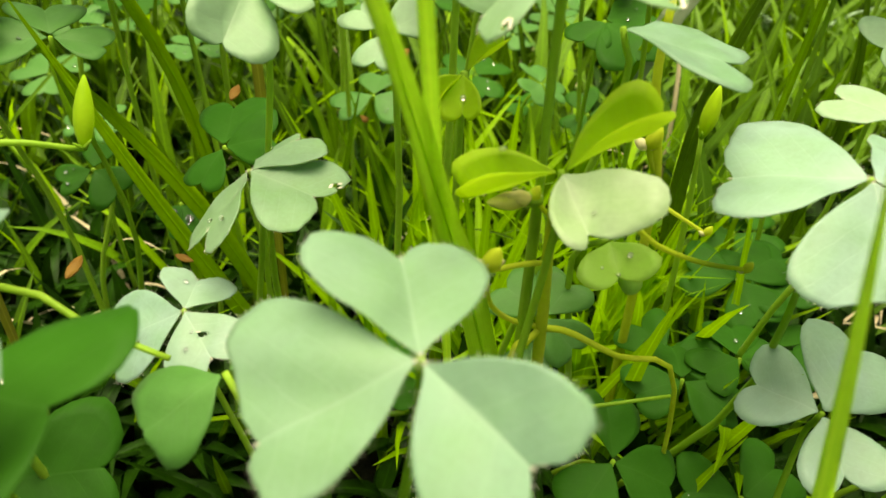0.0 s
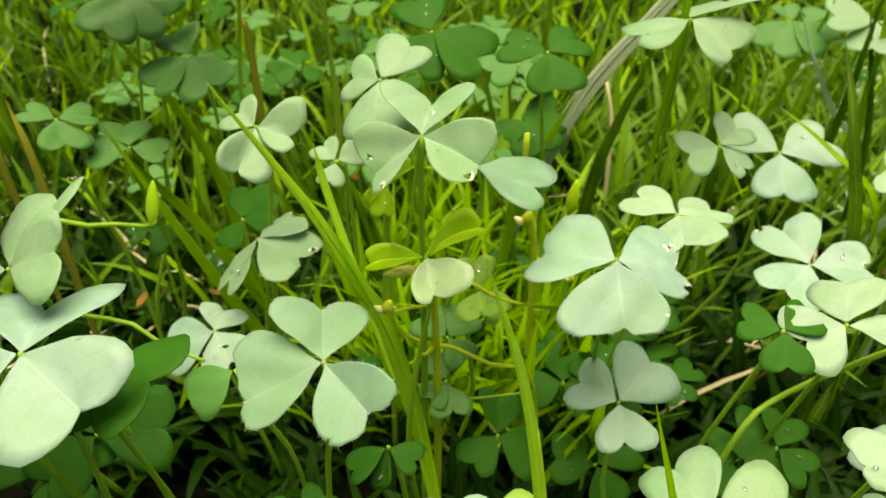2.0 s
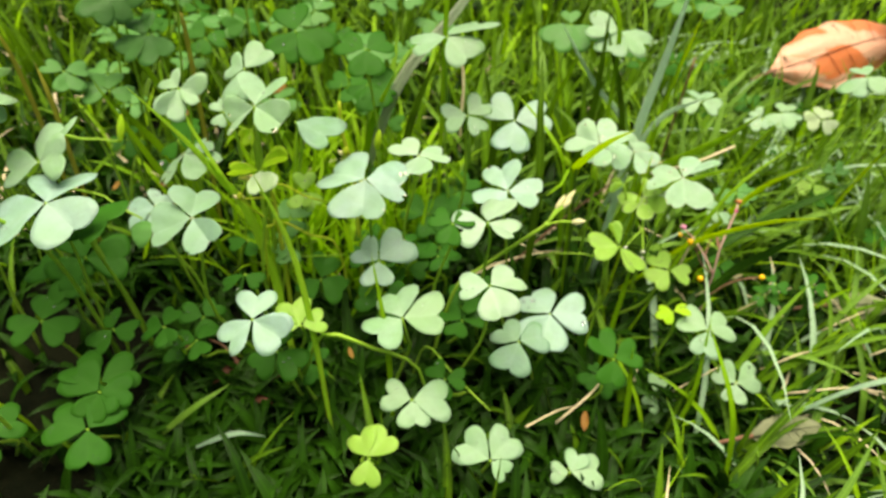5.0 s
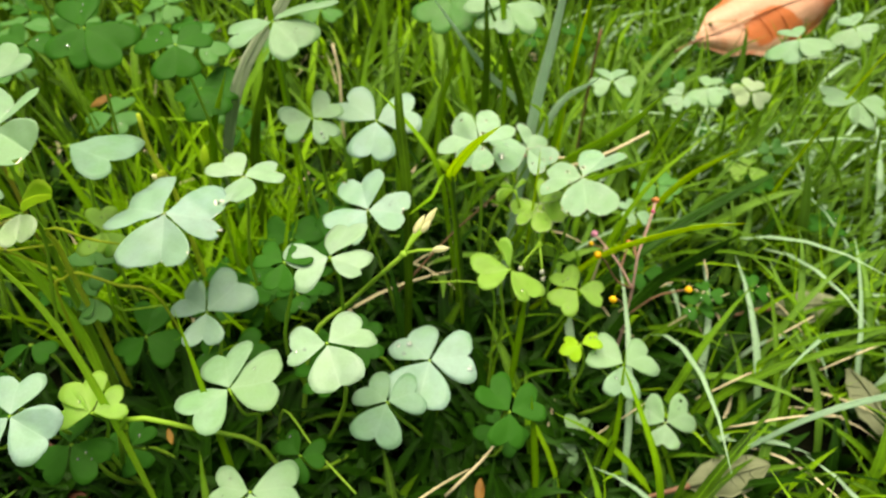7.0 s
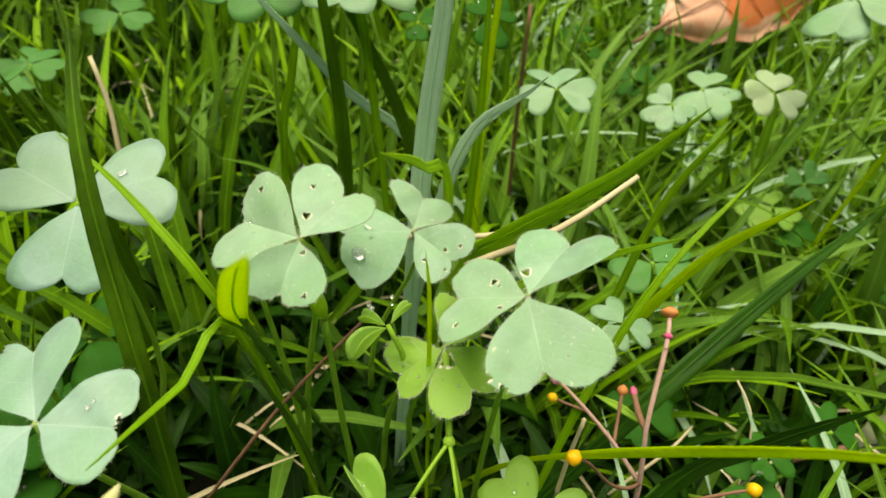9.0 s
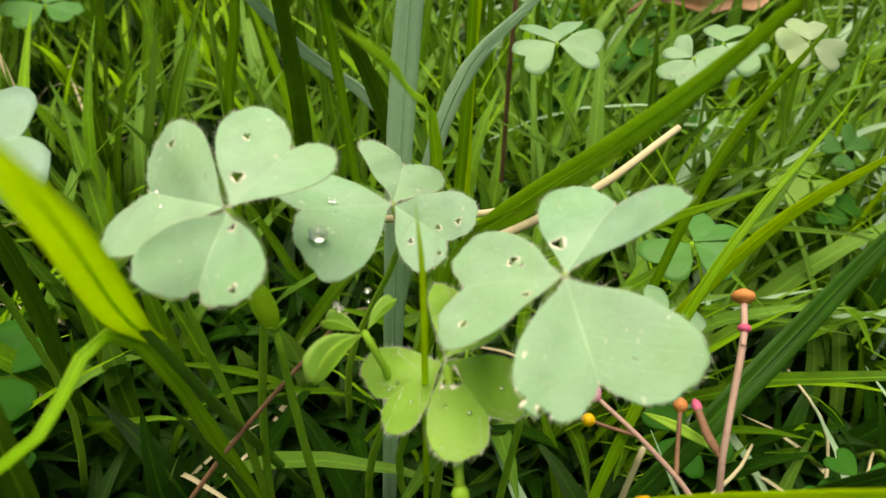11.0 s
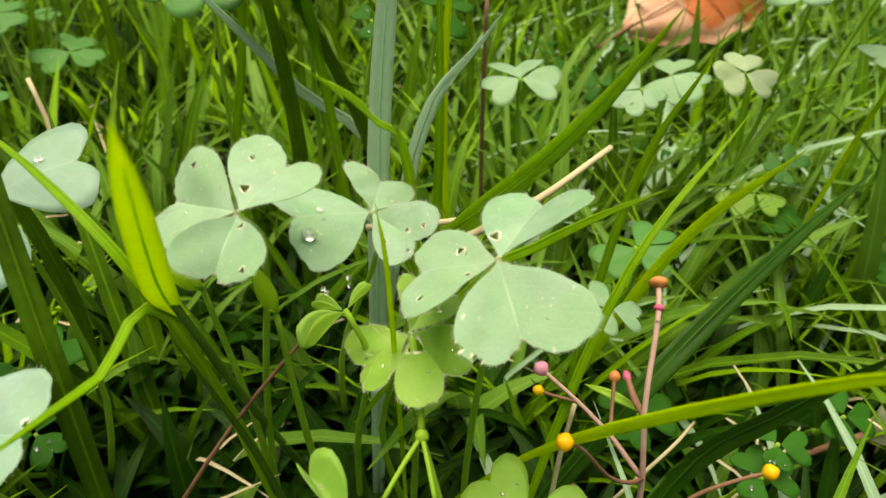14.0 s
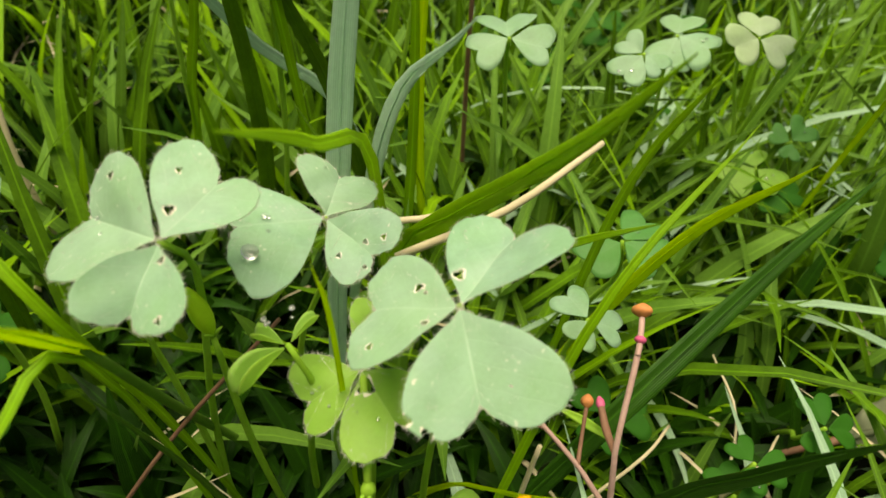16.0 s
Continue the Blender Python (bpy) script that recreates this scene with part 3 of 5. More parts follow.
# ---- wood sorrel leaves ----
sorrel_leaf(0.0003, 0.0398, 0.1050, 15, 270, [(100, 11.7, -6, 16, 13, 1.09, 0.09, -0.04), (203, 12.9, -16, 3, 10, 1.11, -0.33, -0.15), (314, 11.4, 1, 19, 24, 0.9, -0.1, -0.05)], "a", seed=0, fine=3, holes={1: [(1.12, 0.5, 0.1), (0.98, 0.66, 0.07)], 2: [(0.95, -0.62, 0.05)]})
sorrel_leaf(0.0547, 0.0733, 0.1051, 20, 270, [(160, 14.3, -20, 14, 11, 1.4, -0.24, -0.13), (2, 13.5, -12, -3, -3, 1.14, 0.38, 0.01), (274, 13.3, -11, 7, 16, 1.19, -0.19, -0.08)], "p", seed=1, fine=3, holes={1: [(1.14, 0.15, 0.11), (1.02, 0.52, 0.1), (1.16, -0.28, 0.09), (0.8, -0.66, 0.07)], 2: [(0.95, 0.66, 0.06)]})
sorrel_leaf(0.0141, 0.0761, 0.1297, 35, 285, [(82, 12, -20, -19, 30, 1.15, 0.06, 0.13), (216, 10.7, -34, 24, 28, 1.16, -0.11, -0.09), (333, 11, 14, 3, 32, 0.96, -0.01, -0.12)], "g", seed=2, foot=(0.0165, 0.0745), stout=0.0006, fine=3, holes={1: [(1.02, -0.3, 0.07), (0.9, 0.62, 0.07)], 2: [(1.1, -0.35, 0.09)]})
sorrel_leaf(0.0035, 0.0988, 0.1313, 25, 270, [(56, 10, 11, -7, 10, 0.99, 0.07, -0.06), (158, 7.2, -19, -18, 10, 1.2, -0.03, 0.01), (269, 11.5, -2, 18, 0, 1.04, 0.05, -0)], "g", seed=3)
sorrel_leaf(0.0156, 0.0692, 0.1064, 20, 250, [(184, 10, -12, 10, 60, 0.4, 0, 0), (15, 11, 20, -10, 60, 0.4, 0, 0), (282, 9.6, 3, -1, 36, 0.93, 0.35, 0.03)], "yyw", seed=4, foot=(0.0175, 0.0760))
sorrel_leaf(0.1029, 0.0679, 0.0953, 15, 225, [(203, 10.2, 5, -14, 10, 1.19, -0.01, 0.05), (336, 10, -2, -20, 17, 1.01, 0, -0.05), (69, 11.4, 0, -20, 2, 1.04, 0.03, -0.05)], "s", seed=5)
sorrel_leaf(0.1110, 0.1007, 0.0869, 10, 270, [(106, 12.7, 3, -20, 14, 1.01, -0, 0.01), (349, 11.5, 10, 0, 16, 1.1, 0.02, -0.05), (225, 11.6, -1, 2, 8, 1.07, 0.01, -0.01)], "p", seed=6, fine=3, holes={0: [(1.12, 0.38, 0.07)], 1: [(1.05, 0.1, 0.06)]})
sorrel_leaf(0.1489, 0.1227, 0.1012, 22, 240, [(43, 10.5, -1, 3, 11, 1.12, 0.21, 0.03), (147, 11.3, -7, -9, 19, 1.16, 0, -0.05), (250, 9.8, 1, -11, 39, 0.96, 0.13, 0.03)], "c", seed=7, fine=9, holes={0: [(0.3, 0.2, 0.08), (0.75, 0.5, 0.05)], 1: [(0.9, -0.5, 0.06), (0.8, 0.4, -0.05)], 2: [(1.0, 0.45, 0.06), (0.22, 0.16, 0.07)]})
sorrel_leaf(0.1686, 0.1390, 0.0887, 15, 255, [(194, 13.4, 23, 4, 6, 1.14, 0.15, -0.03), (313, 9.1, -5, 8, 18, 1.08, 0.04, -0.03), (72, 9.1, -8, 25, 13, 1.1, 0.04, -0.01)], "c", seed=8, fine=9, holes={1: [(0.95, 0.35, 0.06), (0.75, 0.1, 0.06), (0.6, -0.38, 0.06), (1.05, -0.25, 0.05), (0.9, 0.55, -0.06)]})
sorrel_leaf(0.1847, 0.1123, 0.0961, 25, 255, [(47, 12.2, -8, -35, 17, 1.1, -0.05, -0.02), (166, 11.6, -21, 22, 7, 1.17, -0.06, -0.03), (272, 13, 3, -1, 25, 1.09, 0.09, 0.05)], "c", seed=9, fine=9, holes={0: [(0.28, 0.22, 0.08)], 1: [(0.5, -0.28, 0.07), (0.4, -0.2, 0.03), (0.88, 0.5, 0.05), (0.3, 0.22, 0.05)], 2: [(1.1, -0.52, 0.07), (0.95, -0.68, 0.07), (0.62, -0.55, -0.08), (0.75, 0.1, -0.03), (0.8, 0.3, -0.03), (0.6, 0.5, -0.03)]})
sorrel_leaf(0.1722, 0.1156, 0.0809, 20, 300, [(204, 8.3, -29, 17, 14, 1.09, -0.09, -0.02), (292, 10.2, 16, 36, 30, 0.98, 0, 0.09), (59, 7.8, 4, 3, 19, 0.98, 0.06, 0.01)], "l", seed=10, fine=9, holes={1: [(0.24, -0.06, 0.15)], 0: [(0.7, -0.5, -0.05)]})
sorrel_leaf(0.1626, 0.1174, 0.0855, 15, 165, [(149, 4.3), (226, 7.5), (40, 4.3)], "l", seed=11, fold=68.0, broad=0.3)
sorrel_leaf(0.0726, 0.0949, 0.1035, 0, 0, [(139, 9.8, 4, -5, 6, 1.07, 0.02, 0), (27, 9.8, -2, -5, 7, 1.06, -0.01, -0.01), (262, 12.2, 3, 29, 5, 1.06, 0, -0.01)], "s", seed=12, fine=3, holes={1: [(1.15, 0.2, 0.08)]})
sorrel_leaf(0.0903, 0.1253, 0.1066, 20, 270, [(50, 8.7, 3, 8, 13, 1.09, 0.05, 0.03), (201, 8.8, -1, -12, 11, 1.18, -0.01, 0.02), (318, 8.1, -11, -13, 5, 0.97, 0.02, 0.01)], "g", seed=13)
sorrel_leaf(0.1115, 0.1354, 0.1005, 20, 270, [(145, 13.3, 5, 4, 9, 1.02, 0, -0), (18, 13, 9, -2, 6, 1.06, -0.02, -0.03), (265, 13.1, -5, 2, 9, 0.96, 0.01, -0.03)], "p", seed=14)
sorrel_leaf(0.0611, 0.0693, 0.0672, 20, 240, [(148, 9.4, 4, -6, 13, 1.11, -0.08, -0.03), (49, 12.9, 0, 15, 1, 1.01, -0.08, -0.07), (271, 9.7, 0, 0, 15, 1.05, 0.07, 0.04)], "p", seed=15)
sorrel_leaf(0.0749, 0.0405, 0.0661, 15, 165, [(109, 13.1, 6, -10, 10, 1.01, -0.04, -0.01), (2, 13.6, 3, 10, 16, 1.11, -0, -0), (229, 11.9, 6, -8, 5, 1.15, 0.02, -0)], "g", seed=16)
sorrel_leaf(0.0237, 0.0217, 0.0768, 30, 270, [(95, 9.5, -13, -2, 9, 1.15, -0.02, 0.01), (334, 11.7, 5, 3, 21, 1.03, -0, -0.09), (232, 10.7, -3, 23, 14, 1, 0, 0.05)], "p", seed=17)
sorrel_leaf(0.1056, 0.0390, 0.0905, 25, 270, [(190, 9, -11, 22, 12, 1.05, -0.12, -0.09), (33, 10.6, -18, -23, 10, 1.08, 0.07, -0.01), (292, 11.1, 9, 3, 21, 1, 0.03, -0.14)], "s", seed=18)
sorrel_leaf(0.1341, 0.0628, 0.0546, 20, 255, [(130, 12.4, -15, 9, -1, 1.13, -0.13, -0.04), (7, 12.4, 2, 0, 9, 1.1, -0.02, -0.03), (258, 14.2, 10, -5, 20, 1.14, -0.13, -0.06)], "p", seed=19)
sorrel_leaf(0.1212, 0.0452, 0.0553, 20, 240, [(137, 9.2, -10, 5, 2, 1.15, -0.02, -0), (22, 9.2, -9, 0, 7, 1.15, -0.02, -0.01), (251, 11, -4, -5, 11, 1.11, 0, -0.03)], "a", seed=20)
sorrel_leaf(-0.0478, 0.0354, 0.1080, 15, 255, [(104, 14.5, -18, 8, 21, 1.15, -0.21, 0.12), (212, 16.8, -13, 10, 14, 1.08, -0.08, -0.11), (325, 16.4, 1, 1, 21, 1.02, -0.05, -0.05)], "p", seed=21)
sorrel_leaf(-0.0577, 0.0519, 0.1120, 25, 255, [(197, 11.2, -7, 3, 11, 1.1, -0.1, -0.03), (6, 10.9, 20, 12, 17, 1.17, -0.09, -0.01), (81, 15.7, -3, -26, 15, 1.03, 0.03, -0.05)], "g", seed=22)
sorrel_leaf(-0.0861, 0.0521, 0.1278, 15, 270, [(181, 19.5, -6, 22, -2, 1.09, -0.01, -0.01), (35, 15.5, -8, -1, 14, 1.08, 0.04, -0.08), (271, 17.5, 2, 2, 0, 1.11, -0.21, -0.05)], "pgd", seed=23)
sorrel_leaf(-0.0846, 0.0554, 0.1357, 10, 90, [(171, 16.6), (71, 16.7), (348, 17.7)], "g", seed=24, fold=20.0, rolls=(0, -17, -20))
sorrel_leaf(-0.1103, 0.0802, 0.1292, 20, 270, [(27, 12.9), (205, 10.9), (296, 10.7)], "g", seed=25)
sorrel_leaf(-0.0370, 0.0822, 0.0713, 15, 285, [(89, 7.7, -12, 14, 8, 1.16, -0.04, 0.05), (200, 10.6, -21, 1, 4, 1.15, -0.08, -0.04), (307, 9.5)], "p", seed=26, fine=3, holes={1: [(0.72, 0.2, 0.05)], 2: [(0.5, 0.05, 0.08)]})
sorrel_leaf(-0.0214, 0.0543, 0.0873, 20, 165, [(210, 8.5, -7, -21, -2, 1.18, -0.14, -0.24), (25, 8.4)], "m", seed=27)
sorrel_leaf(-0.0298, 0.1024, 0.0854, 25, 270, [(336, 12.9, 8, -17, 9, 1.08, -0.08, -0), (243, 13, -8, 47, 6, 1.04, -0.07, 0.05), (49, 10.1, -1, -33, -7, 1.08, -0, 0.01)], "g", seed=28, fine=3, holes={0: [(1.1, 0.3, 0.08), (1.02, 0.0, 0.06)]})
sorrel_leaf(-0.0378, 0.1154, 0.0827, 30, 225, [(86, 10.3), (359, 8.9), (239, 7.4)], "d", seed=29)
sorrel_leaf(-0.0264, 0.1030, 0.1170, 20, 255, [(135, 7.6, -3, -15, 16, 1.09, 0.02, 0.03), (344, 9, -7, 12, 31, 1.17, 0.23, 0.07), (262, 11.7, -6, -39, 24, 0.79, 0.05, -0.07)], "g", seed=30)
sorrel_leaf(0.0247, 0.0887, 0.1171, 10, 210, [(341, 14.1, -15, -10, 7, 1.28, 0.26, 0.03)], "a", seed=31)
sorrel_leaf(0.0125, 0.1408, 0.1286, 30, 285, [(338, 14.2), (256, 11.6), (117, 11.6)], "d", seed=32)
sorrel_leaf(0.0435, 0.1378, 0.1256, 25, 270, [(162, 10.2), (40, 9.4), (280, 11.1)], "d", seed=33)
sorrel_leaf(0.0402, 0.1608, 0.0957, 20, 270, [(230, 8.1), (300, 12.4), (21, 11.7)], "d", seed=34)
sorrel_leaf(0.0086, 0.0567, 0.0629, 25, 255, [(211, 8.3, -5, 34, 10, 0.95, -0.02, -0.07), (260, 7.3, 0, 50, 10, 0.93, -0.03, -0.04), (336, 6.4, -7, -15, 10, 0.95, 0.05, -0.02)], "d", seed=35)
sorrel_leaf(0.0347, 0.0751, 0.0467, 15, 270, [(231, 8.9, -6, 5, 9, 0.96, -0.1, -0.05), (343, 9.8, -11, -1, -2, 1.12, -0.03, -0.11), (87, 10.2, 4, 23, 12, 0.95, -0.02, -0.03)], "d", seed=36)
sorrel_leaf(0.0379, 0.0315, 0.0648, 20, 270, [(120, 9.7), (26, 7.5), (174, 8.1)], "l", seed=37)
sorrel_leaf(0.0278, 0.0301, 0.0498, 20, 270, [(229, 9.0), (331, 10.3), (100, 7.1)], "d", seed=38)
sorrel_leaf(0.0822, 0.0203, 0.0433, 15, 285, [(11, 12.0), (174, 9.2), (286, 8.8)], "g", seed=39)
sorrel_leaf(0.0693, -0.0017, 0.0354, 25, 240, [(121, 8.8), (53, 9.5), (267, 8.3)], "l", seed=40)
sorrel_leaf(0.1138, 0.0027, 0.0364, 20, 270, [(152, 10.8), (53, 10.6), (327, 6.5)], "g", seed=41)
sorrel_leaf(0.1470, 0.0119, 0.0197, 20, 255, [(182, 6.0), (67, 7.5), (11, 10.1)], "g", seed=42)
sorrel_leaf(0.1875, 0.0954, 0.0576, 20, 270, [(123, 8.3, -6, 4, 7, 1.11, -0.01, -0), (351, 7.8, 1, -5, 9, 1.04, 0, -0.02), (227, 8.7, -2, 3, 12, 1.05, -0.08, -0.02)], "l", seed=43)
sorrel_leaf(0.1603, 0.0866, 0.0751, 20, 300, [(197, 10.6, 0, 8, 17, 1.04, -0.04, -0.04), (307, 10.9, 6, -23, 14, 1.02, 0.04, -0.02), (121, 8.7, 5, 9, 62, 0.42, 0, 0)], "l", seed=44)
sorrel_leaf(0.1997, 0.0641, 0.0546, 20, 255, [(149, 9.9, 1, 6, 11, 1.04, -0.04, -0.03), (25, 9.1, -9, 2, 5, 1.16, -0.04, -0.02), (259, 9.5, 0, -12, 7, 1, -0, 0.01)], "g", seed=45)
sorrel_leaf(0.1848, 0.0690, 0.0585, 15, 180, [(223, 5.7), (159, 4.9), (15, 5.3)], "y", seed=46)
sorrel_leaf(0.2181, 0.0569, 0.0319, 25, 255, [(143, 7.8, 3, -3, 12, 1.15, -0.06, -0.01), (22, 8.9, -9, 13, 4, 1.15, 0.05, -0.03), (256, 6.9, 0, 2, 10, 1.12, 0.03, -0.01)], "g", seed=47, fine=2, holes={1: [(0.9, 0.5, 0.06)]})
sorrel_leaf(0.2796, 0.2056, 0.0804, 25, 270, [(69, 7.2, -4, -7, 3, 1.11, 0.01, -0), (200, 7.9, 6, -10, 18, 1.1, 0.01, -0.03), (316, 7.2, 1, 4, 12, 1.1, 0.03, -0.02)], "w", seed=48)
sorrel_leaf(0.2876, 0.1996, 0.1105, 15, 210, [(94, 7.6, -4, -2, 10, 1.09, 0, 0.01), (223, 11.7, -12, 10, 7, 0.98, -0.07, -0.02), (301, 11.5, 1, -6, 9, 1.07, 0.01, -0.01)], "g", seed=49)
sorrel_leaf(0.3079, 0.1976, 0.1176, 35, 225, [(89, 6.5, -12, -6, 4, 1.14, 0.01, 0), (230, 8.6, 1, 4, 10, 1.08, 0.01, -0.03), (316, 7, 0, -5, 7, 1.06, -0.02, -0)], "g", seed=50)
sorrel_leaf(0.3171, 0.1850, 0.0898, 20, 285, [(165, 13, -8, 18, 9, 1.04, -0.03, 0.01), (262, 10.6, -4, -13, 15, 1.04, 0.05, -0.02), (349, 9.8, 4, -5, 6, 1.06, -0.02, -0.01)], "g", seed=51)
sorrel_leaf(0.2885, 0.1976, 0.0444, 15, 255, [(78, 5.7, -5, -9, 8, 1.12, 0.03, 0.02), (197, 8.8, -3, 3, 8, 1.06, -0.02, -0.02), (306, 7, -1, -4, 9, 1.07, 0, -0.01)], "l", seed=52)
sorrel_leaf(0.2130, 0.2024, 0.0846, 25, 255, [(83, 9.5, -25, -1, 18, 1.15, 0.02, 0.05), (196, 7.8, 2, 6, 3, 1.07, 0.07, -0.02), (334, 8.3, -1, -3, 14, 1.07, 0.05, -0.06)], "g", seed=53)
sorrel_leaf(0.2613, 0.2133, 0.0779, 15, 255, [(60, 7.8, -4, -14, 7, 1.09, -0.01, -0.01), (234, 8.4, -3, -2, 0, 1.07, 0.06, 0.04), (316, 8.6, 5, 4, -1, 1.14, -0.11, -0.01)], "g", seed=54)
sorrel_leaf(0.2469, 0.2011, 0.0798, 30, 240, [(121, 5.4), (301, 5.2), (216, 7.2)], "g", seed=55)
sorrel_leaf(0.2291, 0.1551, 0.0622, 10, 210, [(200, 7.9), (30, 7.1), (311, 7.6)], "m", seed=56)
sorrel_leaf(0.2147, 0.1338, 0.0639, 15, 315, [(119, 5.7), (340, 5.3), (231, 4.9)], "g", seed=57)
sorrel_leaf(0.2984, 0.2005, 0.0507, 30, 270, [(37, 6.8, 3, -2, 13, 1.04, 0.02, 0.01), (143, 5.1, -2, 3, 11, 1.07, -0.03, 0.01), (245, 4.3, 1, 4, 10, 1.09, 0, 0.01)], "m", seed=58)
sorrel_leaf(0.1950, 0.2111, 0.1013, 35, 285, [(135, 5.3), (26, 5.4), (267, 6.8)], "d", seed=59)
sorrel_leaf(0.1765, 0.2217, 0.0955, 30, 270, [(128, 4.3), (24, 4.5), (266, 4.7)], "d", seed=60)
sorrel_leaf(0.0896, 0.0661, 0.0942, 20, 255, [(157, 7.0), (262, 7.4), (29, 6.5)], "d", seed=61)
sorrel_leaf(0.0781, 0.1356, 0.1365, 10, 255, [(318, 12.3, -16, 7, 18, 1.1, 0.02, -0.06), (197, 12.9, -9, 10, 6, 1.06, -0.03, 0.02), (46, 17, -1, -27, 5, 1.08, -0.04, 0.01)], "g", seed=62)
sorrel_leaf(-0.0565, 0.1362, 0.0561, 20, 270, [(249, 4.5), (306, 7.8), (39, 2.9)], "d", seed=63)
sorrel_leaf(-0.0401, 0.0400, 0.0994, 0, 255, [(338, 14, 19, 10, 6, 1.1, 0, 0), (257, 9.6), (161, 11.1)], "d", seed=64)
sorrel_leaf(-0.0882, 0.0399, 0.0877, 30, 255, [(188, 10.0), (344, 11.9), (276, 7.6)], "d", seed=65)
sorrel_leaf(-0.0376, 0.0121, 0.0351, 20, 285, [(153, 12.0), (14, 10.0), (260, 9.1)], "d", seed=66)
sorrel_leaf(-0.0487, -0.0233, 0.1577, 30, 285, [(44, 8.2), (308, 12.0), (159, 8.3)], "p", seed=67)
sorrel_leaf(0.0050, 0.0950, 0.1076, 35, 240, [(22, 6.2, 12, -10, 52, 0.55, 0, 0), (262, 6.2, -8, 0, 34, 0.7, 0, 0), (222, 4.6, -6, 10, 58, 0.5, 0, 0)], "y", seed=68, foot=(0.0060, 0.0960), stout=0.0006)
sorrel_leaf(0.1591, 0.0559, 0.0281, 15, 270, [(115, 3.8), (318, 8.8), (228, 6.8)], "d", seed=69)
sorrel_leaf(0.1908, 0.0606, 0.0113, 25, 285, [(80, 8.3), (336, 6.2), (228, 6.1)], "g", seed=70)
sorrel_leaf(0.0278, 0.0840, 0.0871, 35, 300, [(272, 7.4, 20, 34, 28, 1.15, -0, 0.05), (325, 6.6), (107, 6.6)], "l", seed=71)
sorrel_leaf(-0.0067, 0.0966, 0.1123, 30, 255, [(27, 5.5), (127, 5.5), (257, 4.9)], "g", seed=72)
sorrel_leaf(0.0205, 0.0845, 0.0709, 25, 270, [(139, 7.5), (54, 7.4), (310, 6.2)], "m", seed=73)
sorrel_leaf(0.0210, 0.0782, 0.0622, 25, 270, [(115, 5.9), (284, 7.4), (230, 5.7)], "m", seed=74)
sorrel_leaf(-0.0683, 0.1465, 0.1726, 25, 270, [(256, 19.9), (293, 23.9), (341, 15.9)], "d", seed=75)
sorrel_leaf(-0.0392, 0.1399, 0.1512, 25, 270, [(168, 17.0), (59, 8.6), (245, 7.1)], "l", seed=76)
sorrel_leaf(-0.0320, 0.1793, 0.1448, 45, 225, [(256, 15.5), (1, 6.3), (167, 13.6)], "m", seed=77)
sorrel_leaf(-0.0542, 0.1403, 0.1195, 30, 255, [(228, 11.9), (306, 12.1), (125, 9.8)], "m", seed=78)
sorrel_leaf(-0.0723, 0.1484, 0.1330, 30, 285, [(260, 12.2), (339, 12.3), (147, 11.7)], "m", seed=79)
sorrel_leaf(0.1603, 0.1978, 0.1200, 25, 270, [(168, 13.5), (337, 13.1), (250, 12.4)], "g", seed=80)
sorrel_leaf(0.1376, 0.2110, 0.1154, 25, 270, [(234, 14.1), (318, 13.6), (98, 7.0)], "m", seed=81)
sorrel_leaf(0.2316, 0.2766, 0.1085, 15, 225, [(200, 11.7), (316, 9.3), (75, 8.4)], "m", seed=82)
sorrel_leaf(-0.0332, 0.2043, 0.1454, 30, 285, [(235, 10.3), (331, 12.1), (110, 10.2)], "m", seed=83)
sorrel_leaf(0.0392, 0.1726, 0.1093, 15, 315, [(217, 10.5), (330, 9.6), (112, 9.8)], "m", seed=84)
sorrel_leaf(-0.0690, 0.1240, 0.0989, 15, 300, [(207, 8.9), (5, 8.1), (117, 10.1)], "m", seed=85)
sorrel_leaf(-0.0860, 0.1223, 0.1072, 20, 315, [(177, 7.1), (35, 7.7), (306, 9.3)], "m", seed=86)
sorrel_leaf(-0.0772, 0.1408, 0.0615, 30, 270, [(210, 6.6), (322, 8.0), (86, 6.5)], "d", seed=87)


# deep green leaves low over the soil in the front corner, shade in colour
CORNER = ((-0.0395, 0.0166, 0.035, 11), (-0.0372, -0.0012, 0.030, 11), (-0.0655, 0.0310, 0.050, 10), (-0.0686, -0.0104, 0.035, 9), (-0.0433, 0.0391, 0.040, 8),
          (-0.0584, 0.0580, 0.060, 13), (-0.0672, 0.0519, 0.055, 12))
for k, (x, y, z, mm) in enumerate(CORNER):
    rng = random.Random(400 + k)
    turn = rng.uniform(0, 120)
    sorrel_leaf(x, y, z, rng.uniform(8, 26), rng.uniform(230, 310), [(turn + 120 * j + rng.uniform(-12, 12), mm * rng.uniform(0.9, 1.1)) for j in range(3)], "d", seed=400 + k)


def low_leaves(count, area, heights, mm, seed, looks):
    """Small leaves that stand low between the others."""
    rng = random.Random(seed)
    for k in range(count):
        x, y = rng.uniform(area[0], area[1]), rng.uniform(area[2], area[3])
        turn = rng.uniform(0, 120)
        if 0.11 < x < 0.2 and 0.05 < y < 0.17:
            continue
        size = rng.uniform(mm[0], mm[1])
        three = [(turn + 120 * j + rng.uniform(-10, 10), size * rng.uniform(0.9, 1.1)) for j in range(3)]
        sorrel_leaf(x, y, rng.uniform(heights[0], heights[1]), rng.uniform(0, 28), rng.uniform(200, 340), three, rng.choice(looks), seed=seed * 1000 + k)


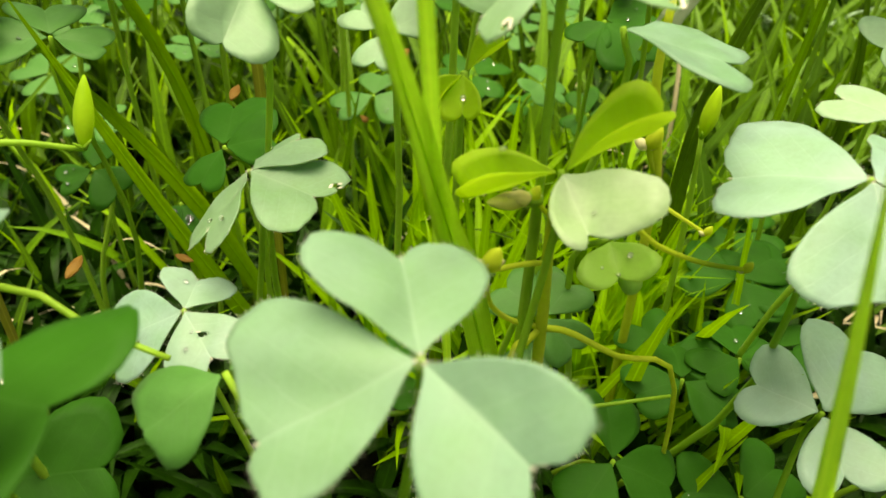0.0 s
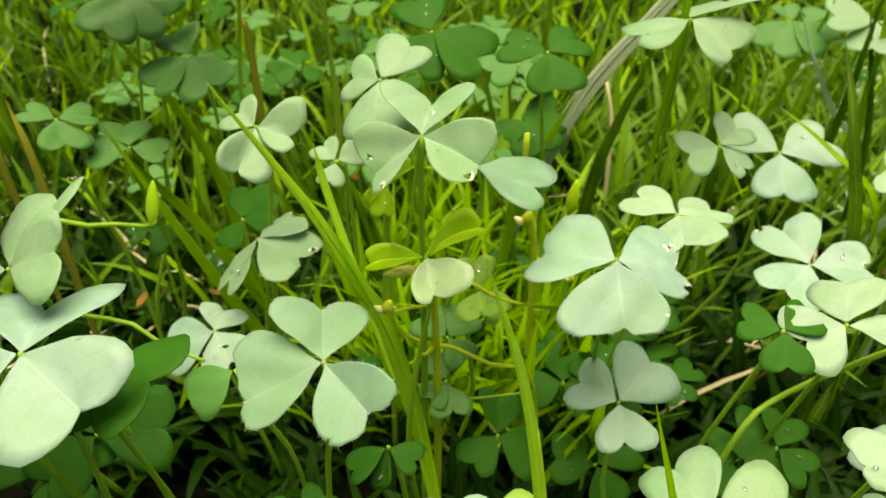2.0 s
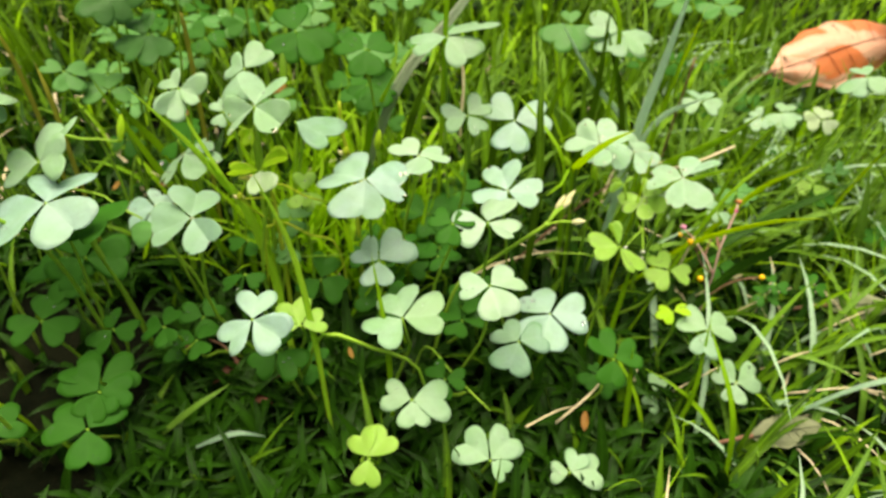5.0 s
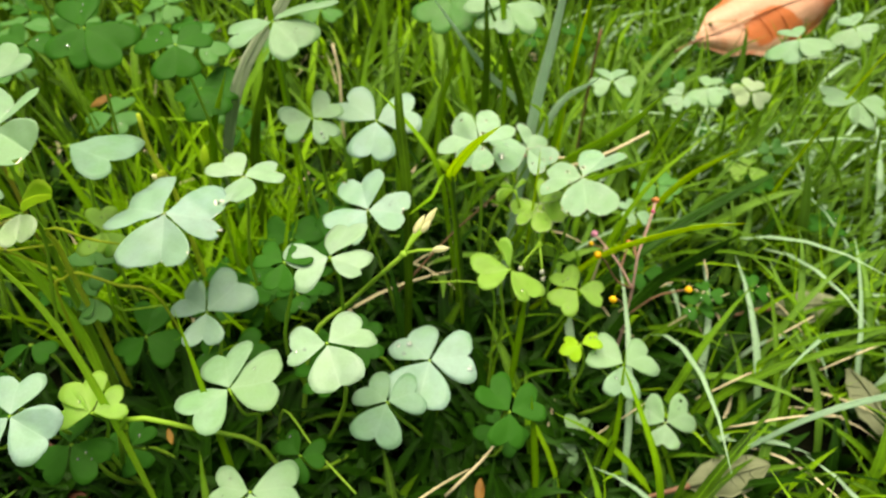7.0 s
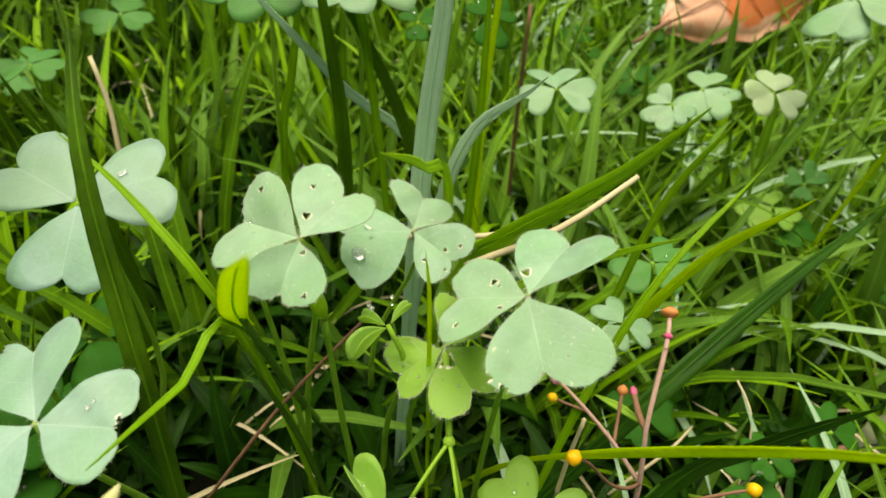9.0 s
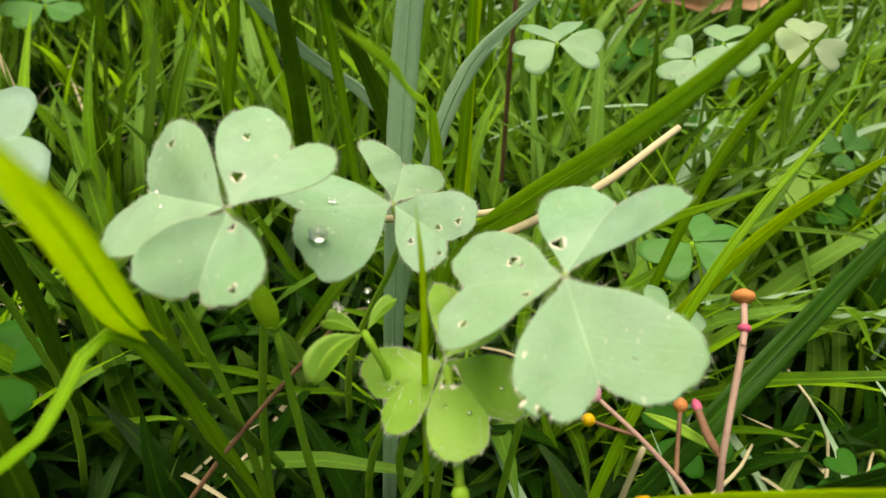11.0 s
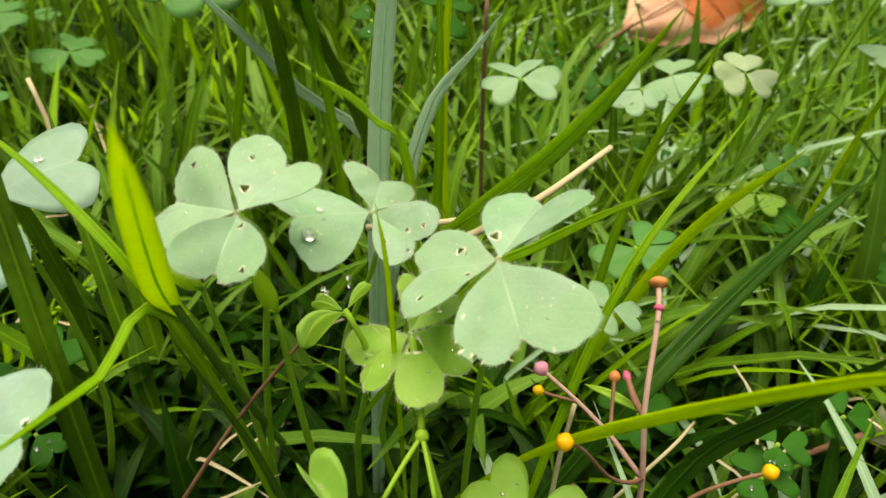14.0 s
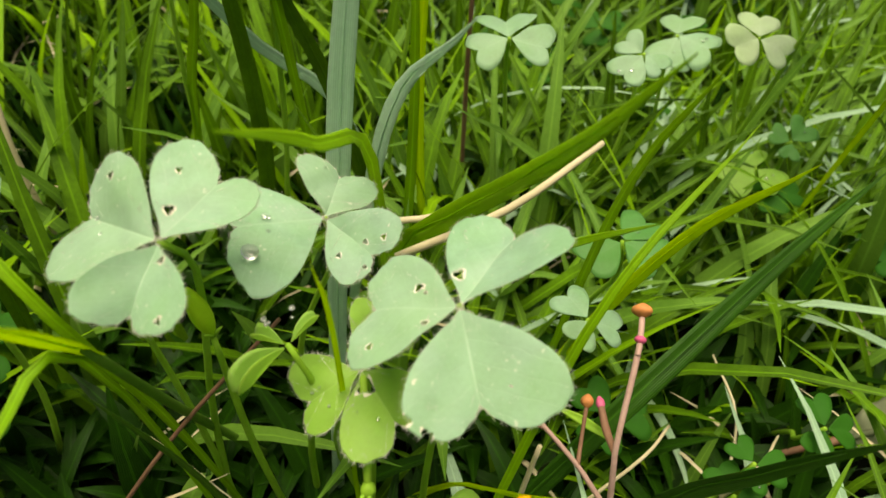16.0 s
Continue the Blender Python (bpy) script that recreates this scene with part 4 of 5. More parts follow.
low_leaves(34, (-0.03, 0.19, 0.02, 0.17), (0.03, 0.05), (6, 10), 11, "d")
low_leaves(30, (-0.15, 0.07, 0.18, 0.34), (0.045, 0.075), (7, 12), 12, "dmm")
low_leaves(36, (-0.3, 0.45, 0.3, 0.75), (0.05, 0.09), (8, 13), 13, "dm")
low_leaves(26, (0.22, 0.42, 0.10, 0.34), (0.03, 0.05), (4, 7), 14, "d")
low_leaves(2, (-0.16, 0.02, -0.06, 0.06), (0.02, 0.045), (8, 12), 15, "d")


# ---- single grass blades ----
LIME = "lime-green grass blade with light shining through"
BLUE = "broad blue-green grass blade standing upright"
DARK = "deep green grass blade in the shade"
grass_blade([(0.027, 0.055, 0), (0.0195, 0.0660, 0.0300), (0.0140, 0.0725, 0.0538), (0.0070, 0.0715, 0.0856), (0.0026, 0.0660, 0.1010), (-0.0026, 0.0560, 0.1235), (-0.0118, 0.0415, 0.1528)], 4.4, GRASS_FRESH, LIME, 0.3)
grass_blade([(0.010, 0.115, 0), (0.0004, 0.0612, 0.1172), (-0.0015, 0.0534, 0.1389)], 1.8, GRASS_FRESH, LIME)
grass_blade([(0.0500, 0.0240, 0.0), (0.0420, 0.0330, 0.0600), (0.0350, 0.0370, 0.1000), (0.0258, 0.0350, 0.1315)], 2.7, GRASS_FRESH, LIME, 0.3)
grass_blade([(0.030, 0.172, 0), (0.0533, 0.1602, 0.0927), (0.080, 0.158, 0.138), (0.112, 0.156, 0.193)], 5.6, GRASS_PALE, "broad pale grey-green grass blade", 0.1)
grass_blade([(0.126, 0.093, 0), (0.1248, 0.1060, 0.0800), (0.1205, 0.1210, 0.1150), (0.1187, 0.1371, 0.1328)], 4.0, GRASS, "upright green grass blade")
grass_blade([(0.165, 0.135, 0), (0.1712, 0.1537, 0.087), (0.1758, 0.1611, 0.125), (0.180, 0.168, 0.165)], 4.6, GRASS_BLUE, BLUE, 0.12)
grass_blade([(0.170, 0.185, 0), (0.1800, 0.1649, 0.0861), (0.1882, 0.1304, 0.1250)], 3.4, GRASS_BLUE, BLUE, 0.2)
grass_blade([(0.168, 0.160, 0.0), (0.1800, 0.1500, 0.0650), (0.1873, 0.1425, 0.0826), (0.1952, 0.1323, 0.0982), (0.2000, 0.1192, 0.1156), (0.2036, 0.1093, 0.1312)], 4.2, GRASS_BRIGHT, "long bright green grass blade slanting upwards", 0.25)
grass_blade([(0.213, 0.150, 0), (0.2175, 0.1410, 0.0840), (0.2231, 0.1318, 0.1172)], 2.2, GRASS_BRIGHT, LIME)
grass_blade([(0.180, 0.100, 0.0), (0.2080, 0.122, 0.075), (0.2368, 0.1388, 0.1023)], 2.0, GRASS_BRIGHT, LIME)
grass_blade([(0.205, 0.150, 0.0), (0.230, 0.143, 0.068), (0.2475, 0.1350, 0.0962)], 3.0, GRASS_LIME, LIME)
grass_blade([(0.162, 0.142, 0.03), (0.1865, 0.1358, 0.0721), (0.1972, 0.1317, 0.083), (0.2056, 0.1257, 0.0926), (0.2131, 0.1199, 0.1003)], 1.9, GRASS_BRIGHT, LIME)
grass_blade([(0.172, 0.130, 0.0), (0.1869, 0.1237, 0.0268), (0.1925, 0.0985, 0.0712), (0.2082, 0.0765, 0.1040), (0.2190, 0.064, 0.118)], 2.4, GRASS_LIME, "stiff yellow-green grass stem", 0.5)
grass_blade([(0.148, 0.132, 0.0), (0.1405, 0.1262, 0.0557), (0.1345, 0.1195, 0.0925), (0.1216, 0.1310, 0.1050), (0.110, 0.140, 0.112)], 2.0, GRASS_BRIGHT, LIME, 0.3)
grass_blade([(0.1400, 0.1150, 0.0900), (0.1393, 0.1110, 0.0970), (0.1448, 0.0938, 0.1200), (0.1500, 0.0785, 0.1364)], 4.4, GRASS_LIME, LIME, 0.12, 0.0, (0.0, -0.76, -0.63))
grass_blade([(0.150, 0.120, 0.0), (0.1391, 0.1151, 0.0871), (0.1322, 0.1, 0.0935), (0.1252, 0.0851, 0.0981)], 1.5, GRASS_BRIGHT, LIME)
grass_blade([(0.171, 0.118, 0.0), (0.1692, 0.1124, 0.0877), (0.1676, 0.1077, 0.1109)], 0.9, GRASS_LIME, LIME)
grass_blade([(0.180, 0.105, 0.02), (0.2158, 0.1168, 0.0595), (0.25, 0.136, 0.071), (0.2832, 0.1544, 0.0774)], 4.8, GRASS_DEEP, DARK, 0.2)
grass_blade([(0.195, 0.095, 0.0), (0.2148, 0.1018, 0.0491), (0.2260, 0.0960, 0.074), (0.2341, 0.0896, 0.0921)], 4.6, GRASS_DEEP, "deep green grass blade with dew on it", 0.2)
grass_blade([(0.150, 0.125, 0.0), (0.1452, 0.1172, 0.0528), (0.1393, 0.1080, 0.0941)], 1.5, GRASS_MID, "slender green grass blade in the shade")
grass_blade([(0.182, 0.168, 0.0), (0.1775, 0.1539, 0.0851), (0.1687, 0.1218, 0.1150), (0.1615, 0.1057, 0.1281)], 2.4, GRASS_BRIGHT, LIME, 0.15)
grass_blade([(0.184, 0.200, 0.02), (0.174, 0.1986, 0.0685), (0.1568, 0.1972, 0.0875), (0.1432, 0.1946, 0.1059), (0.130, 0.190, 0.125)], 2.8, GRASS_BLUE, BLUE, 0.15)
grass_blade([(0.132, 0.217, 0.0), (0.1367, 0.2147, 0.0632), (0.1415, 0.2114, 0.0855), (0.1455, 0.2079, 0.1074), (0.148, 0.204, 0.13)], 2.6, GRASS_BRIGHT, LIME)
grass_blade([(0.186, 0.19, 0.0), (0.188, 0.182, 0.075), (0.186, 0.170, 0.135)], 2.6, GRASS_BRIGHT, LIME)
grass_blade([(0.195, 0.20, 0.0), (0.190, 0.188, 0.08), (0.192, 0.180, 0.145)], 2.4, GRASS_LIME, LIME)
grass_blade([(0.185, 0.205, 0.0), (0.172, 0.195, 0.075), (0.150, 0.188, 0.13)], 4.0, GRASS, "upright green grass blade")
grass_blade([(0.150, 0.20, 0.0), (0.155, 0.19, 0.075), (0.150, 0.182, 0.14)], 4.2, GRASS, "upright green grass blade")
grass_blade([(0.295, 0.19, 0.0), (0.305, 0.185, 0.07), (0.33, 0.19, 0.135)], 1.8, GRASS_LIME, LIME)
grass_blade([(0.165, 0.075, 0.0), (0.1655, 0.078, 0.05), (0.166, 0.082, 0.074)], 2.6, GRASS_BRIGHT, LIME)
grass_blade([(0.195, 0.045, 0.0), (0.199, 0.05, 0.03), (0.1975, 0.062, 0.065)], 2.4, GRASS_BRIGHT, LIME)


grass_blade([(0.215, 0.02, 0), (0.2061, 0.0300, 0.0450), (0.1935, 0.0538, 0.0698)], 2.6, GRASS_BRIGHT, LIME)
grass_blade([(0.075, 0.03, 0), (0.0700, 0.036, 0.055), (0.0611, 0.0500, 0.0894)], 2.4, GRASS_BRIGHT, LIME)
grass_blade([(-0.0222, 0.0107, 0.006), (-0.0024, 0.0131, 0.030), (0.0098, 0.0230, 0.035)], 2.6, GRASS_MID, "green grass blade lying over dark soil")
grass_blade([(-0.0020, 0.0072, 0.012), (0.0167, 0.0045, 0.030), (0.0273, 0.0081, 0.025)], 2.2, GRASS_BLUE, "pale grass blade lying flat")
grass_blade([(0.24, 0.05, 0.02), (0.27, 0.055, 0.045), (0.32, 0.068, 0.045), (0.37, 0.08, 0.04)], 2.4, GRASS_BLUE, "pale grass blade lying flat")
grass_blade([(0.175, 0.04, 0), (0.171, 0.045, 0.03), (0.167, 0.05, 0.055)], 2.6, GRASS_BRIGHT, LIME)
grass_blade([(0.10, 0.165, 0), (0.105, 0.16, 0.07), (0.095, 0.158, 0.115)], 4.2, GRASS, LIME)
grass_blade([(0.065, 0.14, 0), (0.062, 0.145, 0.075), (0.075, 0.15, 0.125)], 4.6, GRASS, LIME)
grass_blade([(0.035, 0.16, 0), (0.042, 0.155, 0.07), (0.055, 0.150, 0.11)], 4.0, GRASS_BRIGHT, LIME)
grass_blade([(-0.03, 0.14, 0), (-0.05, 0.13, 0.06), (-0.075, 0.125, 0.10)], 4.5, GRASS_BRIGHT, LIME)
grass_blade([(-0.02, 0.12, 0), (-0.045, 0.115, 0.055), (-0.07, 0.115, 0.11)], 4.0, GRASS_BRIGHT, LIME)
grass_blade([(-0.05, 0.16, 0), (-0.06, 0.155, 0.08), (-0.085, 0.15, 0.13)], 3.6, GRASS_BRIGHT, LIME)

grass_blade([(0.0811, 0.1526, 0), (0.0771, 0.1376, 0.1381), (0.0766, 0.1423, 0.1618), (0.0764, 0.1465, 0.1848)], 2.4, GRASS_BRIGHT, LIME)
grass_blade([(-0.1368, 0.1318, 0.1098), (-0.1285, 0.1322, 0.1178), (-0.1158, 0.1324, 0.1250)], 3.0, GRASS_PALE, "pale grass blade lying flat")
grass_blade([(0.1697, 0.2008, 0), (0.1596, 0.1898, 0.1176), (0.1456, 0.1963, 0.1455), (0.1308, 0.1988, 0.1679)], 2.6, GRASS_BRIGHT, LIME)


# ---- stalks, buds, pods and flowers ----
def ball(at, along, length, radius, material, name, taper=0.0, rings=8, sides=9):
    """A rounded body such as a bud, a pod or a flower head, from at along a direction."""
    along = Vector(along).normalized()
    side = along.orthogonal().normalized()
    up = along.cross(side)
    verts, faces = [], []
    for k in range(rings + 1):
        s = k / rings
        r = radius * math.sin(math.pi * min(max(s, 0.03), 0.985)) ** 0.6 * (1 - taper * s)
        for j in range(sides):
            a = 2 * math.pi * j / sides
            bulge = 1 + 0.06 * math.cos(5 * a)
            verts.append(Vector(at) + along * length * s + (side * math.cos(a) + up * math.sin(a)) * r * bulge)
    for k in range(rings):
        for j in range(sides):
            a, b = k * sides + j, k * sides + (j + 1) % sides
            faces.append((a, b, b + sides, a + sides))
    faces.append(tuple(range(sides))[::-1])
    faces.append(tuple(range(rings * sides, (rings + 1) * sides)))
    return mesh_of(name, verts, faces, material)


def off(base, *points):
    return [Vector(p) - Vector(base) for p in points]


def bud_stalk(foot, way, joint, buds, label, petal=None):
    """A stalk that ends in a joint with several cream-tipped buds on thin pedicels."""
    thing = root("bud_stalk", foot, label, "flower bud", "sorrel bud stalks")
    part("stem", tube(off(foot, foot, *way, joint), (0.0009, 0.0008, 0.0007), STALK, 12, 7, "stem"), thing)
    part("joint", ball(Vector(joint) - Vector(foot) - Vector((0, 0, 0.001)), (0, 0, 1), 0.002, 0.0013, STALK, "joint"), thing)
    for tip, size in buds:
        j, t = off(foot, joint, tip)
        along = (t - j).normalized()
        neck = t - along * size
        sub = part("pedicel", tube([j, (j + neck) / 2 + Vector((0, 0, 0.0006)), neck], (0.00045, 0.0005), STALK, 6, 6, "pedicel"), thing)
        part("bud", ball(neck - along * 0.0006, along, size + 0.0006, 0.0011 + size * 0.05, petal or CREAM, "bud", 0.45), sub, "closed yellow flower" if petal else "cream-tipped closed bud")
    return thing


bud_stalk((0.086, 0.070, 0), [(0.0933, 0.0736, 0.0499), (0.1055, 0.0800, 0.0620)], (0.1251, 0.0665, 0.0991),
          [((0.1341, 0.0758, 0.1094), 0.006), ((0.1380, 0.0625, 0.1058), 0.005), ((0.1305, 0.0745, 0.1075), 0.006), ((0.1325, 0.071, 0.1085), 0.004)], "yellow-green bud stalk with four cream buds")
bud_stalk((-0.046, 0.045, 0), [(-0.052, 0.035, 0.08)], (-0.0660, 0.0279, 0.1091),
          [((-0.0755, 0.0297, 0.1128), 0.006), ((-0.0803, 0.0194, 0.0992), 0.006)], "thin bud stalk with two white-tipped buds")
bud_stalk((0.0165, 0.0765, 0), [(0.0150, 0.0760, 0.090)], (0.0136, 0.0735, 0.1000), [((0.0073, 0.0673, 0.1030), 0.007), ((0.0098, 0.0690, 0.1028), 0.005)], "short stalk with two closed yellow flowers", PETAL)


def side_stalk(points, mm, label, material=None):
    """A thin stalk lying between the leaves."""
    foot = Vector(points[0])
    ob = new("stalk", tube([Vector(p) - foot for p in points], (mm / 2000, mm / 2200, mm / 2800), material or STALK, 12, 7, "stalk"))
    ob.location = foot
    return tagged(ob, label, "stalk", "thin stalks")


side_stalk([(-0.105, 0.085, 0.0), (-0.085, 0.074, 0.075), (-0.0501, 0.0640, 0.0902), (-0.0391, 0.0611, 0.0869), (-0.0295, 0.0589, 0.0844)], 1.1, "pale green stalk with a dew drop on it")
side_stalk([(0.018, 0.095, 0.0), (0.0200, 0.088, 0.045), (0.0276, 0.0804, 0.0539), (0.0438, 0.0811, 0.0570)], 0.9, "yellow-green stalk with a dry end")
side_stalk([(0.078, 0.060, 0.0), (0.0840, 0.058, 0.030), (0.098, 0.040, 0.035), (0.1129, 0.0245, 0.0361)], 0.9, "thin green stalk with a withered end")
side_stalk([(0.036, 0.036, 0.030), (0.0459, 0.0328, 0.0600), (0.065, 0.034, 0.054), (0.0829, 0.0358, 0.0424), (0.09, 0.038, 0.0)], 1.7, "bent yellow-green stalk near the soil")
side_stalk([(0.1264, 0.0165, 0.0400), (0.140, 0.030, 0.034), (0.1547, 0.0512, 0.0106)], 1.0, "pale dry stalk on the grass", DRY)
side_stalk([(0.158, 0.080, 0.0), (0.156, 0.082, 0.062), (0.1496, 0.0834, 0.0711), (0.1325, 0.0875, 0.0664)], 0.7, "thin pale flower stalk")
side_stalk([(0.150, 0.150, 0.0), (0.1430, 0.1260, 0.060), (0.1398, 0.1135, 0.0930)], 1.8, "green grass stem that carries a broad lime blade", GRASS_MID)


def branched_stem(foot, way, arms, label):
    """An upright stem with side arms; an arm is its points, its thickness in mm and the size of the bud at its joint."""
    thing = root("branching_sorrel", foot, label, "sorrel plant", "branching sorrels")
    part("stem", tube(off(foot, foot, *way), (0.0011, 0.0009, 0.0007), STEM_YELLOW, 16, 8, "stem"), thing)
    for points, mm, size in arms:
        line = off(foot, *points)
        arm = part("arm", tube(line, (mm / 2000, mm / 2200, mm / 2600), STEM_YELLOW, 14, 7, "arm"), thing)
        if size:
            for k, (d, e) in enumerate((((0.3, -0.2, 1), 1.0), ((-0.9, -0.1, 0.7), 0.7), ((0.8, 0.2, 0.5), 0.6))):
                part("bud", ball(line[-1] - Vector((0, 0, 0.0006)), Vector(d).normalized(), size * e, size * e * 0.36, CREAM if k else STEM_YELLOW, "bud", 0.4), arm, "small pale bud" if k else "swollen yellow-green joint")
    return thing


branched_stem((0.0200, 0.0770, 0), [(0.0192, 0.0760, 0.050), (0.0181, 0.0756, 0.0766), (0.0172, 0.0757, 0.0900), (0.0160, 0.0720, 0.1010)], [
    ([(0.0181, 0.0756, 0.0766), (0.0135, 0.0760, 0.0775), (0.0100, 0.0740, 0.0820), (0.0085, 0.0690, 0.0900), (0.0078, 0.0650, 0.0955)], 0.9, 0.0042),
    ([(0.0171, 0.0757, 0.0885), (0.0130, 0.0710, 0.0915), (0.0082, 0.0655, 0.0945)], 0.9, 0.0),
    ([(0.0172, 0.0740, 0.0960), (0.0239, 0.0710, 0.0995), (0.0305, 0.0726, 0.0943), (0.0390, 0.0765, 0.0890), (0.0481, 0.0813, 0.0846)], 0.9, 0.0024),
    ([(0.0181, 0.0756, 0.0766), (0.0225, 0.0760, 0.0755), (0.0310, 0.0770, 0.0700), (0.0417, 0.0783, 0.0646), (0.0470, 0.0800, 0.0300)], 1.1, 0.0),
    ([(0.0181, 0.0756, 0.0766), (0.0160, 0.0740, 0.0752), (0.0135, 0.0722, 0.0725), (0.0120, 0.0720, 0.0400)], 1.1, 0.0),
    ([(0.0168, 0.0745, 0.0960), (0.0150, 0.0740, 0.0985), (0.0133, 0.0735, 0.1000)], 0.7, 0.0030)], "branching yellow-green sorrel stem with small buds at its joints")
branched_stem((0.0470, 0.1120, 0), [(0.0440, 0.1105, 0.060), (0.0425, 0.1101, 0.0831), (0.0382, 0.1100, 0.1009), (0.0375, 0.1100, 0.1150)], [
    ([(0.0425, 0.1101, 0.0831), (0.0405, 0.1098, 0.0870), (0.0392, 0.1095, 0.0900)], 1.2, 0.0050),
    ([(0.0428, 0.1102, 0.0790), (0.0470, 0.1080, 0.0770), (0.0530, 0.1065, 0.0740)], 0.9, 0.0026)], "upright yellow-green sorrel stem with a pale bud")


def seed_pod(foot, way, tip, label):
    """An upright ribbed pod at the end of a stalk."""
    thing = root("seed_pod", foot, label, "seed pod", "sorrel seed pods")
    end = way[-1]
    part("stem", tube(off(foot, foot, *way), (0.0008, 0.0007, 0.0005), STALK, 14, 6, "stem"), thing)
    a, b = off(foot, end, tip)
    part("pod", ball(a, b - a, (b - a).length, 0.0019, YOUNG, "pod", 0.35, 10, 10), thing, "ribbed yellow-green pod")
    for k in range(3):
        d = Matrix.Rotation(k * 2.1, 3, "Z") @ Vector((0.0016, 0, 0.0018))
        part("sepal", tube([a, a + d], (0.0005, 0.0001), STALK, 3, 5, "sepal"), thing)
    return thing


seed_pod((-0.095, 0.098, 0), [(-0.088, 0.095, 0.085), (-0.0676, 0.0957, 0.0919), (-0.0555, 0.1002, 0.0893)], (-0.0554, 0.1061, 0.0995), "upright yellow-green seed pod on a bent stalk")
seed_pod((0.058, 0.118, 0), [(0.055, 0.119, 0.06), (0.052, 0.118, 0.088)], (0.053, 0.119, 0.098), "upright yellow-green seed pod on a thin stalk")
seed_pod((0.156, 0.130, 0), [(0.153, 0.124, 0.05), (0.1514, 0.1243, 0.0806)], (0.1491, 0.1267, 0.0885), "hairy green seed pod leaning between the leaves")
seed_pod((0.144, 0.134, 0), [(0.143, 0.130, 0.05), (0.1400, 0.1288, 0.0836)], (0.1348, 0.1299, 0.0885), "hairy green seed pod leaning between the leaves")


def drooping_seeds(foot, way, joint, ends, label):
    """A joint from which thin pedicels hang, with white tufts on their ends."""
    thing = root("seed_stalk", foot, label, "seed stalk")
    part("stem", tube(off(foot, foot, *way, joint), (0.0008, 0.0006, 0.0006), STALK, 10, 6, "stem"), thing)
    part("collar", ball(off(foot, joint)[0] - Vector((0, 0, 0.0012)), (0, 0, 1), 0.0022, 0.0011, STALK, "collar"), thing)
    for tip in ends:
        j, t = off(foot, joint, tip)
        sub = part("pedicel", tube([j, j * 0.5 + t * 0.5 + Vector((0, 0, 0.0004)), t], (0.0004, 0.0004), STALK, 7, 5, "pedicel"), thing)
        part("tuft", ball(t - Vector((0, 0, 0.0022)), (0.1, -0.2, 1), 0.0026, 0.0010, FLUFF, "tuft", 0.3), sub, "white downy tuft")
    return thing


drooping_seeds((0.172, 0.127, 0), [(0.1735, 0.1225, 0.05), (0.1725, 0.117, 0.0785), (0.1722, 0.1085, 0.0785)], (0.1718, 0.1013, 0.0738), [(0.1724, 0.0927, 0.0698), (0.1650, 0.0942, 0.0695), (0.1740, 0.0960, 0.0630)], "thin stalk with hanging pedicels and white tufts")


def small_weed(foot, branches, label):
    """A reddish, branching stem; branches: (points from the foot up, stem radii in mm, head material, head length and radius in mm, label)."""
    thing = root("small_weed", foot, label, "weed")
    for points, radii, stem, material, long, wide, text in branches:
        path = off(foot, *points)
        sub = part("stem", tube(path, [r / 1200 for r in radii], stem, 12, 8, "stem"), thing)
        if material:
            along = (path[-1] - path[-2]).normalized()
            part("flower_head", ball(path[-1] - along * long * 0.0004, along, long / 1000, wide / 1000, material, "flower_head", 0.12, 10, 12), sub, text)
    return thing


